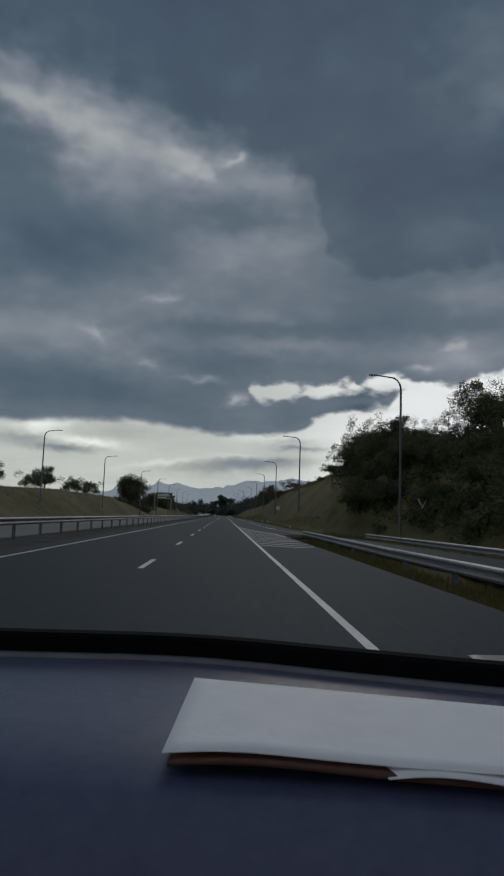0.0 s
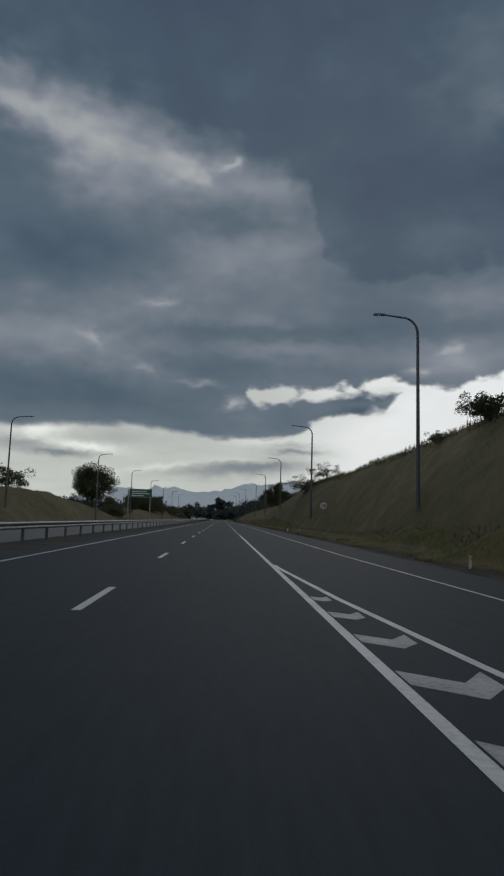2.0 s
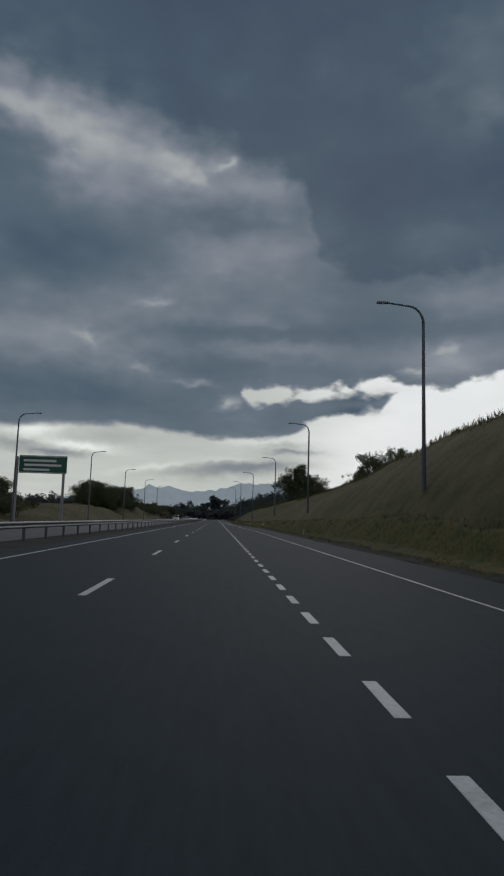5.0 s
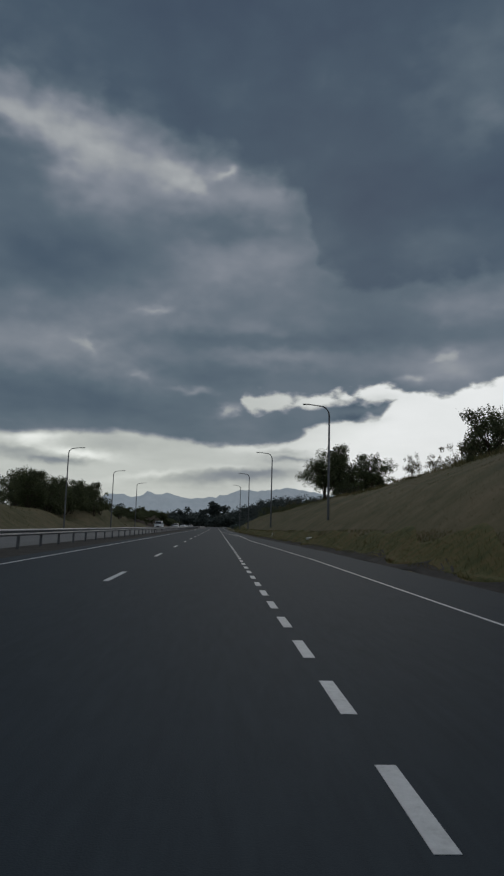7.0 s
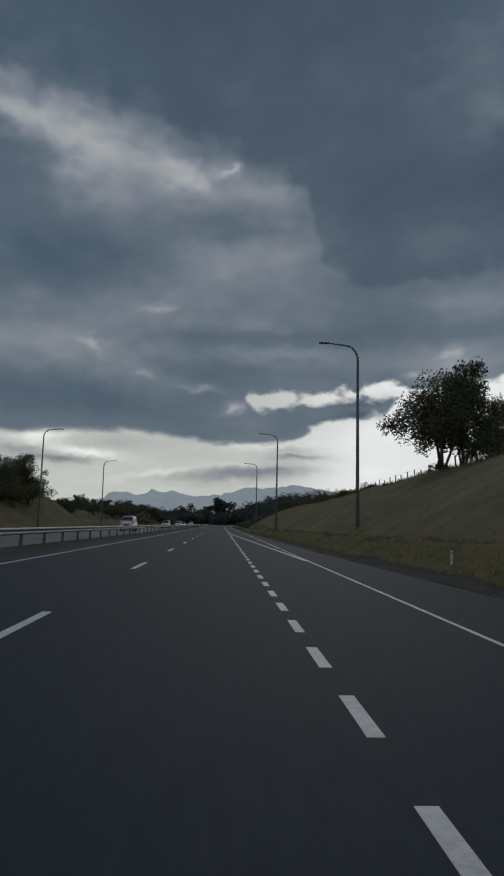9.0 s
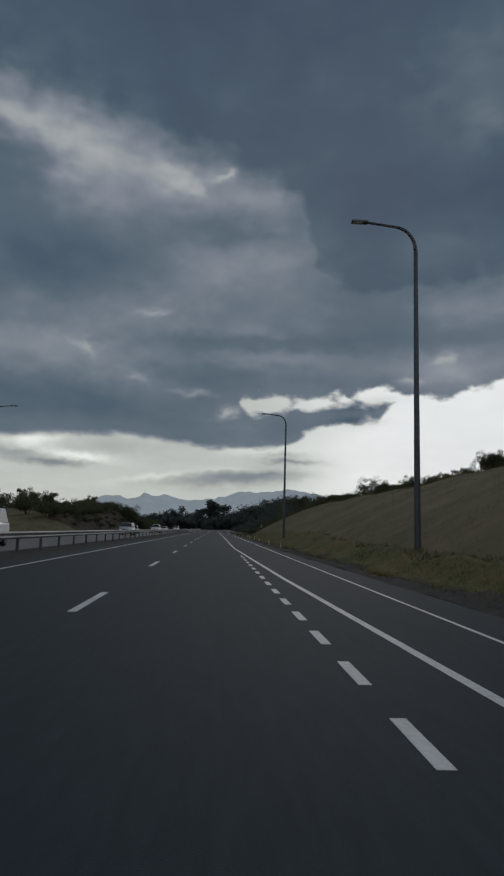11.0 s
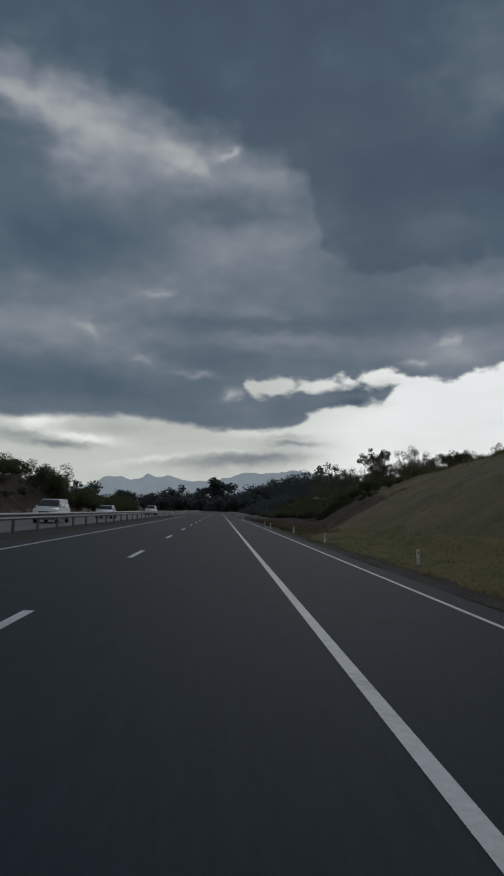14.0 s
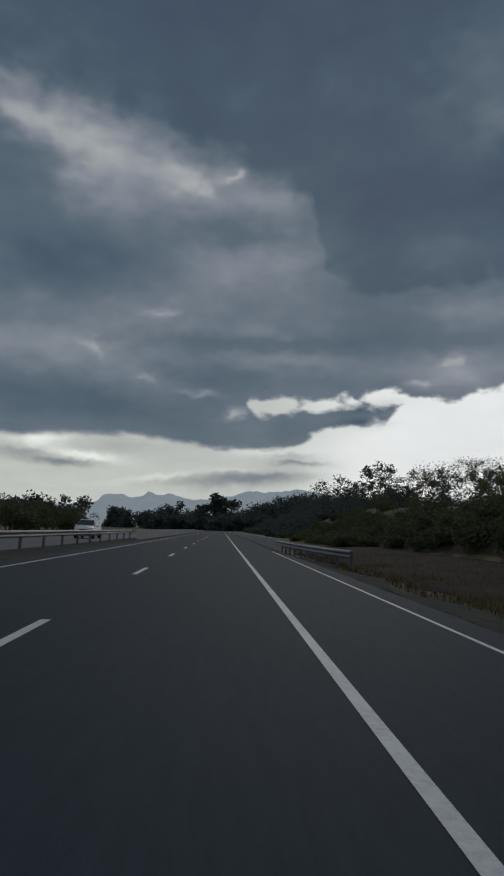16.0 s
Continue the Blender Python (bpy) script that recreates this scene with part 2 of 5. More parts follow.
# ---------------------------------------------------------------- materials
def material(name, stops, rough=0.8, scales=(0.3, 6.0), bump=0.2, bump_scale=40.0, metal=0.0, spec=0.5, stretch=(1, 1, 1), per_object=0.0, per_island=0.0):
    """stops: colours from dark to light, mixed by noise at two scales in metres of the world."""
    m = bpy.data.materials.new(name)
    m.use_nodes = True
    nt = m.node_tree
    link = nt.links.new
    bsdf = nt.nodes["Principled BSDF"]
    bsdf.inputs["Roughness"].default_value = rough
    bsdf.inputs["Metallic"].default_value = metal
    bsdf.inputs["Specular IOR Level"].default_value = spec
    geo = nt.nodes.new("ShaderNodeNewGeometry")
    mp = nt.nodes.new("ShaderNodeMapping")
    mp.inputs["Scale"].default_value = stretch
    link(geo.outputs["Position"], mp.inputs[0])
    outs = []
    for s in scales:
        n = nt.nodes.new("ShaderNodeTexNoise")
        n.inputs["Scale"].default_value = s
        n.inputs["Detail"].default_value = 5
        n.inputs["Roughness"].default_value = 0.65
        link(mp.outputs[0], n.inputs["Vector"])
        outs.append(n.outputs[0])
    mix = nt.nodes.new("ShaderNodeMath")
    mix.operation = "ADD"
    link(outs[0], mix.inputs[0])
    link(outs[1], mix.inputs[1])
    half = nt.nodes.new("ShaderNodeMath")
    half.operation = "MULTIPLY_ADD"
    half.inputs[1].default_value, half.inputs[2].default_value = 0.5, 0.0
    link(mix.outputs[0], half.inputs[0])
    value = half.outputs[0]
    if per_object or per_island:
        if per_object:
            src, amount = nt.nodes.new("ShaderNodeObjectInfo").outputs["Random"], per_object
        else:
            src, amount = geo.outputs["Random Per Island"], per_island
        sub = nt.nodes.new("ShaderNodeMath")
        sub.operation = "SUBTRACT"
        sub.inputs[1].default_value = 0.5
        link(src, sub.inputs[0])
        add = nt.nodes.new("ShaderNodeMath")
        add.operation = "MULTIPLY_ADD"
        add.inputs[1].default_value = amount
        link(sub.outputs[0], add.inputs[0])
        link(value, add.inputs[2])
        value = add.outputs[0]
    ramp = nt.nodes.new("ShaderNodeValToRGB")
    els = ramp.color_ramp.elements
    while len(els) < len(stops):
        els.new(0.5)
    for k, (e, col) in enumerate(zip(els, stops)):
        e.position = 0.34 + 0.32 * k / max(1, len(stops) - 1)
        e.color = (*col, 1)
    link(value, ramp.inputs[0])
    link(ramp.outputs[0], bsdf.inputs["Base Color"])
    if bump:
        bn = nt.nodes.new("ShaderNodeTexNoise")
        bn.inputs["Scale"].default_value = bump_scale
        bn.inputs["Detail"].default_value = 4
        link(geo.outputs["Position"], bn.inputs["Vector"])
        b = nt.nodes.new("ShaderNodeBump")
        b.inputs["Strength"].default_value = bump
        b.inputs["Distance"].default_value = 0.02
        link(bn.outputs[0], b.inputs["Height"])
        link(b.outputs[0], bsdf.inputs["Normal"])
    return m


ASPHALT = material("asphalt", [(0.020, 0.032, 0.042), (0.028, 0.042, 0.054), (0.037, 0.053, 0.066)], 0.78, (0.09, 9.0), 0.25, 90, spec=0.18, stretch=(1.0, 0.12, 1))
ASPHALT_OLD = material("asphalt_worn", [(0.10, 0.10, 0.10), (0.14, 0.14, 0.138), (0.18, 0.18, 0.175)], 0.7, (0.15, 7.0), 0.5, 80, spec=0.3, stretch=(1.0, 0.2, 1))
PAINT = material("road_paint", [(0.45, 0.46, 0.46), (0.66, 0.67, 0.67), (0.78, 0.79, 0.79)], 0.6, (0.9, 14.0), 0.3, 60)
PAINT_WORN = material("road_paint_worn", [(0.22, 0.23, 0.23), (0.42, 0.43, 0.43), (0.58, 0.59, 0.59)], 0.7, (1.5, 16.0), 0.3, 60)
GRASS = material("grass_ground", [(0.066, 0.072, 0.034), (0.105, 0.100, 0.050), (0.148, 0.126, 0.070), (0.200, 0.156, 0.094)], 0.9, (0.07, 0.6), 0.6, 7, spec=0.1)
VERGE = material("verge_turf", [(0.055, 0.070, 0.024), (0.095, 0.098, 0.036), (0.150, 0.122, 0.050), (0.135, 0.090, 0.048)], 0.9, (0.35, 2.4), 0.8, 12, spec=0.1)
BLADES = material("grass_blades", [(0.078, 0.088, 0.036), (0.122, 0.117, 0.053), (0.170, 0.146, 0.074), (0.23, 0.184, 0.105)], 0.85, (0.07, 0.6), 0.0, per_island=0.14, spec=0.1)
WEEDS_DARK = material("dead_weeds", [(0.030, 0.024, 0.018), (0.062, 0.048, 0.032), (0.12, 0.092, 0.055)], 0.9, (0.3, 2.4), 0.0, per_island=0.3, spec=0.1)
BLADES_GREEN = material("verge_blades", [(0.062, 0.082, 0.026), (0.105, 0.110, 0.038), (0.175, 0.145, 0.060), (0.180, 0.120, 0.062)], 0.85, (0.35, 2.4), 0.0, per_island=0.2, spec=0.1)
LEAF = material("leaves", [(0.052, 0.066, 0.032), (0.086, 0.104, 0.050), (0.13, 0.145, 0.075)], 0.7, (0.4, 4.0), 0.0, per_island=0.4, spec=0.25)
LEAF_DRY = material("leaves_sparse", [(0.06, 0.058, 0.035), (0.10, 0.095, 0.055), (0.15, 0.135, 0.08)], 0.75, (0.4, 4.0), 0.0, per_island=0.4, spec=0.2)
BARK = material("bark", [(0.045, 0.036, 0.028), (0.085, 0.070, 0.055), (0.13, 0.11, 0.09)], 0.95, (1.0, 12.0), 0.8, 30, spec=0.1)
STEEL = material("galvanised_steel", [(0.20, 0.205, 0.21), (0.29, 0.295, 0.30), (0.36, 0.365, 0.37)], 0.55, (0.5, 8.0), 0.2, 30, metal=0.5)
STEEL_DARK = material("weathered_steel", [(0.085, 0.090, 0.097), (0.125, 0.132, 0.142), (0.175, 0.182, 0.190)], 0.6, (0.6, 9.0), 0.2, 30, metal=0.5)
CONCRETE = material("concrete", [(0.34, 0.335, 0.32), (0.46, 0.45, 0.43), (0.56, 0.55, 0.53)], 0.88, (0.5, 7.0), 0.4, 35, spec=0.2)
DIRT = material("roadside_dirt", [(0.040, 0.038, 0.036), (0.068, 0.063, 0.057), (0.105, 0.096, 0.084)], 0.95, (0.5, 5.0), 0.8, 18, spec=0.1)
MOUNTAIN = material("far_mountain_haze", [(0.20, 0.25, 0.31), (0.24, 0.29, 0.35), (0.28, 0.33, 0.38)], 1.0, (0.003, 0.02), 0.0, spec=0.0)
# leaf tones bluer than foliage, with the haze of distance painted in
FAR_WOOD = material("far_wood_haze", [(0.060, 0.074, 0.072), (0.086, 0.104, 0.100), (0.118, 0.138, 0.128)], 0.95, (0.05, 0.5), 0.0, per_island=0.3, spec=0.05)
POST_WHITE = material("white_post_plastic", [(0.42, 0.42, 0.38), (0.60, 0.60, 0.56), (0.74, 0.74, 0.70)], 0.6, (2.0, 20.0), 0.1, 50)
SIGN_BACK = material("sign_sheet_grey", [(0.10, 0.11, 0.11), (0.15, 0.16, 0.16), (0.20, 0.21, 0.21)], 0.6, (0.6, 6.0), 0.1, 30, metal=0.3)
SIGN_GREEN = material("sign_sheet_green", [(0.012, 0.075, 0.045), (0.018, 0.10, 0.06), (0.025, 0.13, 0.08)], 0.5, (0.6, 6.0), 0.0)
SIGN_WHITE = material("sign_sheet_white", [(0.60, 0.60, 0.58), (0.72, 0.72, 0.70), (0.80, 0.80, 0.78)], 0.5, (0.8, 9.0), 0.0)
SIGN_RED = material("sign_sheet_red", [(0.36, 0.02, 0.02), (0.46, 0.03, 0.03), (0.55, 0.05, 0.04)], 0.5, (0.8, 9.0), 0.0)
REFLECTOR = material("amber_reflector", [(0.30, 0.17, 0.05), (0.38, 0.22, 0.06), (0.45, 0.27, 0.08)], 0.4, (2, 20), 0.0)
TYRE = material("tyre_rubber", [(0.012, 0.012, 0.013), (0.02, 0.02, 0.021), (0.03, 0.03, 0.031)], 0.85, (3, 30), 0.2, 80)
GLASS_DARK = material("car_window_glass", [(0.012, 0.014, 0.017), (0.016, 0.018, 0.022), (0.022, 0.025, 0.03)], 0.08, (1, 4), 0.0, spec=0.6)
CAR_WHITE = material("car_paint_white", [(0.60, 0.61, 0.62), (0.68, 0.69, 0.70), (0.74, 0.75, 0.76)], 0.3, (0.8, 8), 0.0)
CAR_SILVER = material("car_paint_silver", [(0.36, 0.37, 0.38), (0.44, 0.45, 0.46), (0.50, 0.51, 0.52)], 0.32, (0.8, 8), 0.0, metal=0.5)
CAR_DARK = material("car_paint_dark", [(0.02, 0.022, 0.028), (0.03, 0.033, 0.04), (0.04, 0.043, 0.05)], 0.3, (0.8, 8), 0.0)
LAMP_GLASS = material("lamp_lens", [(0.55, 0.55, 0.54), (0.65, 0.65, 0.64), (0.72, 0.72, 0.71)], 0.25, (2, 20), 0.0)
DASH = material("dashboard_plastic", [(0.050, 0.058, 0.118), (0.068, 0.078, 0.145), (0.088, 0.098, 0.170)], 0.27, (3.0, 60.0), 0.02, 500, spec=0.5)
FRIT = material("black_windscreen_edge", [(0.003, 0.003, 0.004), (0.005, 0.005, 0.006), (0.008, 0.008, 0.009)], 0.9, (3.0, 40.0), 0.0, spec=0.05)
TRIM_GREY = material("grey_cowl_trim", [(0.09, 0.09, 0.10), (0.12, 0.12, 0.13), (0.15, 0.15, 0.16)], 0.5, (3.0, 40.0), 0.1, 200)
PAPER = material("white_paper", [(0.82, 0.82, 0.85), (0.87, 0.87, 0.89), (0.91, 0.91, 0.92)], 0.7, (4.0, 30.0), 0.1, 60)
CARD = material("brown_folder_card", [(0.060, 0.030, 0.020), (0.10, 0.050, 0.032), (0.16, 0.085, 0.055)], 0.8, (5.0, 40.0), 0.1, 90)


def translucent(m, share):
    """Lets daylight through thin leaves."""
    nt = m.node_tree
    bsdf, out = nt.nodes["Principled BSDF"], nt.nodes["Material Output"]
    t, mix = nt.nodes.new("ShaderNodeBsdfTranslucent"), nt.nodes.new("ShaderNodeMixShader")
    mix.inputs[0].default_value = share
    nt.links.new(bsdf.inputs["Base Color"].links[0].from_socket, t.inputs[0])
    nt.links.new(bsdf.outputs[0], mix.inputs[1])
    nt.links.new(t.outputs[0], mix.inputs[2])
    nt.links.new(mix.outputs[0], out.inputs[0])


for leafy in (LEAF, LEAF_DRY, BLADES, BLADES_GREEN, FAR_WOOD):
    translucent(leafy, 0.4)
# a faint even glow and pale blue paint imitate haze over the mountains
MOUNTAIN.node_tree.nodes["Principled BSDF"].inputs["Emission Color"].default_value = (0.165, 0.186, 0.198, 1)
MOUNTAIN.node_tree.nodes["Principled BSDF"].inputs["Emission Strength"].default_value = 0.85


# ---------------------------------------------------------------- helpers
def mesh_of(name, verts, faces, mat, smooth=False):
    me = bpy.data.meshes.new(name)
    me.from_pydata([tuple(v) for v in verts], [], [tuple(f) for f in faces])
    if isinstance(mat, (list, tuple)):
        for one in mat:
            me.materials.append(one)
    else:
        me.materials.append(mat)
    if smooth:
        me.polygons.foreach_set("use_smooth", [True] * len(me.polygons))
    me.update()
    return me


def from_bm(name, bm, mat, smooth=False):
    me = bpy.data.meshes.new(name)
    bmesh.ops.recalc_face_normals(bm, faces=bm.faces)
    bm.to_mesh(me)
    bm.free()
    me.materials.append(mat)
    if smooth:
        me.polygons.foreach_set("use_smooth", [True] * len(me.polygons))
    return me


def part(name, data, parent, label="", m=None):
    ob = new(name, data)
    ob.parent = parent
    if m is not None:
        ob.matrix_basis = m
    if label:
        tagged(ob, label)
    return ob


def box(bm, x0, y0, z0, x1, y1, z1, bevel=0.0):
    made = bmesh.ops.create_cube(bm, size=1.0, matrix=Matrix.Translation(((x0 + x1) / 2, (y0 + y1) / 2, (z0 + z1) / 2)) @ Matrix.Diagonal((x1 - x0, y1 - y0, z1 - z0, 1)))
    if bevel:
        edges = list({e for v in made["verts"] for e in v.link_edges})
        bmesh.ops.bevel(bm, geom=edges, offset=bevel, segments=2, affect="EDGES", profile=0.7)
    return bm


def box_mesh(name, mat, x0, y0, z0, x1, y1, z1, bevel=0.0):
    return from_bm(name, box(bmesh.new(), x0, y0, z0, x1, y1, z1, bevel), mat)


def tube(points, radii, sides=8):
    """Vertices and faces of a tapered tube through points."""
    verts, faces = [], []
    for k, (p, r) in enumerate(zip(points, radii)):
        p = Vector(p)
        a = Vector(points[min(k + 1, len(points) - 1)]) - Vector(points[max(k - 1, 0)])
        a.normalize()
        side = a.cross(Vector((0, 1, 0)) if abs(a.y) < 0.9 else Vector((1, 0, 0))).normalized()
        other = a.cross(side)
        for s in range(sides):
            w = 2 * math.pi * s / sides
            verts.append(p + r * (math.cos(w) * side + math.sin(w) * other))
    for k in range(len(points) - 1):
        for s in range(sides):
            a, b = k * sides + s, k * sides + (s + 1) % sides
            faces.append((a, b, b + sides, a + sides))
    faces.append(tuple(range(sides))[::-1])
    faces.append(tuple(range((len(points) - 1) * sides, len(points) * sides)))
    return verts, faces


def curve_at(table, y):
    return float(np.interp(y, [r[0] for r in table], [r[1] for r in table]))


# ---------------------------------------------------------------- lie of the land
# along the road (y): edge of the right-hand pavement, foot of the cutting, crest of the cutting and its height
EDGE_R = [(-80, 4.1), (26, 4.1), (32, 8.2), (42, 7.3), (54, 6.8), (215, 6.8), (262, 5.3), (335, 4.25), (2000, 4.2)]
RAMP_L = [(-80, 9.0), (0, 6.3), (26, 5.7), (31, 4.1)]
RAMP_R = [(-80, 16.0), (0, 11.0), (32, 8.2)]
FOOT_R = [(-80, 17), (10, 14), (32, 13), (48, 8.3), (58, 8.0), (85, 8.7), (112, 8.7), (150, 7.8), (215, 7.6), (262, 6.3), (335, 5.4), (380, 6.2), (420, 7.2), (440, 11), (470, 14), (520, 15), (2000, 30)]
CREST_X = [(-80, 26), (30, 22), (50, 15.4), (150, 14.8), (200, 17), (290, 19), (350, 19), (430, 19), (450, 21), (480, 22), (520, 26), (2000, 90)]
CREST_Z = [(-80, 9.5), (30, 8.5), (58, 7.5), (150, 7.4), (200, 6.4), (250, 5.9), (290, 6.3), (350, 5.8), (400, 6.2), (425, 5.4), (445, 5.4), (472, 5.0), (488, 3.4), (515, 4.2), (560, 6.2), (900, 9), (2000, 9)]
BANK_L = [(-80, 1.0), (20, 1.6), (60, 3.4), (90, 4.4), (140, 4.5), (170, 3.2), (200, 0.6), (235, 2.2), (262, 3.4), (280, 3.0), (297, 1.6), (312, 3.6), (335, 5.0), (358, 0.6), (385, 0.5), (402, 2.6), (425, 3.0), (447, 4.0), (466, 5.2), (485, 2.6), (502, -0.5), (2000, -1.0)]
ROAD_L = -6.9
OPP_R, OPP_L = -9.7, -17.2


def smooth_step(a, b, v):
    w = min(1.0, max(0.0, (v - a) / (b - a)))
    return w * w * (3 - 2 * w)


def land(x, y):
    """Height of the natural ground."""
    rough = 0.22 * noise.noise((x * 0.15, y * 0.11, 0.3)) + 0.10 * noise.noise((x * 0.5, y * 0.4, 2.1))
    if x > 0:
        edge = max(curve_at(EDGE_R, y), curve_at(RAMP_R, y) if y < 32 else 0)
        foot, cx, cz = curve_at(FOOT_R, y), curve_at(CREST_X, y), curve_at(CREST_Z, y)
        base = -0.10
        if y < 29 and curve_at(EDGE_R, y) < x < curve_at(RAMP_L, y):
            return -0.30 + 0.3 * rough
        if x <= edge + 0.1:
            return base
        if x <= foot:
            return base + 0.25 * smooth_step(edge, foot, x) + 0.35 * rough * smooth_step(edge, edge + 1.2, x)
        w = (x - foot) / (cx - foot)
        if w < 1:
            return 0.15 + (cz - 0.15) * (w + 0.10 * math.sin(math.pi * w)) + rough * (0.3 + 1.2 * w)
        return cz + rough * 1.5 + 0.06 * min(x - cx, 60)
    if x > OPP_L - 0.2:
        return -0.12
    if x > -20.2:
        return -0.05 + 0.3 * rough
    h = curve_at(BANK_L, y)
    w = smooth_step(-20.2, -27.5, x)
    return 0.05 + (h + 0.5 * rough) * w + rough * w + (0.0 if x > -40 else -0.02 * min(-x - 40, 100) * (1 if h > 0 else 0))


def build_ground():
    xs = [-4200, -2000, -900, -400, -200, -120, -80, -60, -48] + [-42 + k * 1.5 for k in range(15)] + [-19.4, -17.0, -9.8, -9.2, -8.0, -6.95, -5.0, 0.0, 3.6]
    xs += [4.0 + 0.45 * k for k in range(20)] + [13.5 + 1.0 * k for k in range(20)] + [36, 42, 50, 64, 90, 140, 240, 500, 1200, 2500, 4200]
    ys = [-3000, -1200, -500, -250, -140] + [-80 + 2.5 * k for k in range(256)] + [570, 590, 620, 660, 720, 800, 900, 1050, 1300, 1700, 2300, 3200, 4600]
    verts = [(x, y, land(x, y)) for y in ys for x in xs]
    n = len(xs)
    faces = [(j * n + i, j * n + i + 1, j * n + i + 1 + n, j * n + i + n) for j in range(len(ys) - 1) for i in range(n - 1)]
    ob = new("ground", mesh_of("ground", verts, faces, GRASS, smooth=True))
    return tagged(ob, "grassy ground with cut slopes beside the road", "ground", kind="structure")


build_ground()


def strip(name, left, right, mat, ys, z=0.0, thick=0.10):
    """A slab along the road between two edges, each a function of y."""
    verts, faces = [], []
    for y in ys:
        a, b = left(y), right(y)
        cols = [a, a + (b - a) * 0.5, b]
        verts += [(x, y, z) for x in cols] + [(b, y, z - thick), (a, y, z - thick)]
    for k in range(len(ys) - 1):
        o, p = k * 5, k * 5 + 5
        faces += [(o, o + 1, p + 1, p), (o + 1, o + 2, p + 2, p + 1), (o + 2, o + 3, p + 3, p + 2), (o + 4, o, p, p + 4)]
    return new(name, mesh_of(name, verts, faces, mat))


YS = [-80 + 4 * k for k in range(150)] + [560, 640, 760, 900]
road = tagged(strip("road", lambda y: ROAD_L, lambda y: curve_at(EDGE_R, y), ASPHALT, sorted(YS + [25.9, 26, 27, 29, 31, 32])), "dark grey asphalt carriageway with painted lane lines", "road", kind="structure")
ramp = tagged(strip("ramp_road", lambda y: curve_at(RAMP_L, y), lambda y: curve_at(RAMP_R, y), ASPHALT, [-80 + 4 * k for k in range(27)] + [26, 28.5, 30], z=-0.012), "dark asphalt slip road merging with the carriageway", "road", kind="structure")
road_far = tagged(strip("opposite_road", lambda y: OPP_L, lambda y: OPP_R, ASPHALT_OLD, YS, z=-0.02), "paler worn asphalt of the opposite carriageway", "road", kind="structure")
median = tagged(strip("median", lambda y: OPP_R + 0.02, lambda y: ROAD_L - 0.02, DIRT, YS, z=-0.025), "bare dirt median strip between the carriageways", "median", kind="structure")

# ---------------------------------------------------------------- painted lines
LINE_Z = 0.004


def flat_piece(name, corners, mat):
    n = len(corners)
    verts = [(x, y, LINE_Z) for x, y in corners] + [(x, y, 0.0005) for x, y in corners]
    faces = [tuple(range(n))] + [(k, k + n, (k + 1) % n + n, (k + 1) % n) for k in range(n)]
    return mesh_of(name, verts, faces, mat)


def painted_line(name, table, width, mat, y0, y1, step=6.0):
    ys = sorted({y0, y1, *[r[0] for r in table if y0 < r[0] < y1], *np.arange(y0, y1, step)})
    verts, faces = [], []
    for y in ys:
        x = curve_at(table, y)
        verts += [(x - width / 2, y, LINE_Z), (x + width / 2, y, LINE_Z)]
    for k in range(len(ys) - 1):
        faces.append((2 * k, 2 * k + 1, 2 * k + 3, 2 * k + 2))
    return part(name, mesh_of(name, verts, faces, mat), road)


LINE_LEFT, LINE_LANE, LINE_RIGHT = -5.94, -2.03, 1.42
painted_line("edge_line", [(0, LINE_LEFT)], 0.12, PAINT, -80, 700, 20)
painted_line("edge_line", [(0, LINE_RIGHT)], 0.125, PAINT, -80, 90.5, 20)
painted_line("edge_line", [(32, 6.7), (42, 5.8), (50, 5.0), (65, 4.7), (172, 4.62), (205, 4.55), (227, 3.98), (241, 3.67), (430, 3.72), (446, 3.62), (480, 3.6)], 0.075, PAINT, 32, 480)
painted_line("edge_line", [(258, 3.6), (308, 1.98), (320, 1.72), (334, 1.42), (1400, 1.42)], 0.125, PAINT, 258, 700)
painted_line("gore_line", [(24, 4.0), (33.7, 3.72), (39, 3.05), (45, 2.4), (50, 1.95), (57, 1.52)], 0.12, PAINT, 27, 58, 2)
dash = flat_piece("lane_dash", [(-0.068, 0), (0.068, 0), (0.068, 3.0), (-0.068, 3.0)], PAINT)
for k in range(-5, 58):
    part("lane_dash", dash, road, m=pose(LINE_LANE, 12.0 * k, 0))
short = flat_piece("short_dash", [(-0.06, 0), (0.06, 0), (0.06, 1.0), (-0.06, 1.0)], PAINT)
for k in range(116):
    part("short_dash", short, road, m=pose(LINE_RIGHT, 91.6 + 2.0 * k, 0))
GORE_R = [(10, 4.0), (24, 3.9), (33.7, 3.60), (39, 2.93), (45, 2.28), (50, 1.83), (57, 1.43)]
for k in range(22):
    y = 12.6 + 1.95 * k
    right = curve_at(GORE_R, y)
    right = curve_at(GORE_R, y + 1.3 * 0.38 * max(0, right - LINE_RIGHT) + 0.6)
    left = LINE_RIGHT + 0.09
    if right - left < 0.25:
        continue
    tip = left + (right - left) * 0.62
    drop = (tip - left) * 0.85
    pts = [(left, y + drop), (tip, y), (right, y + (right - tip) * 1.3), (right, y + (right - tip) * 1.3 + 0.55), (tip, y + 0.5), (left, y + drop + 0.5)]
    part("gore_chevron", flat_piece("gore_chevron", pts, PAINT_WORN), road)


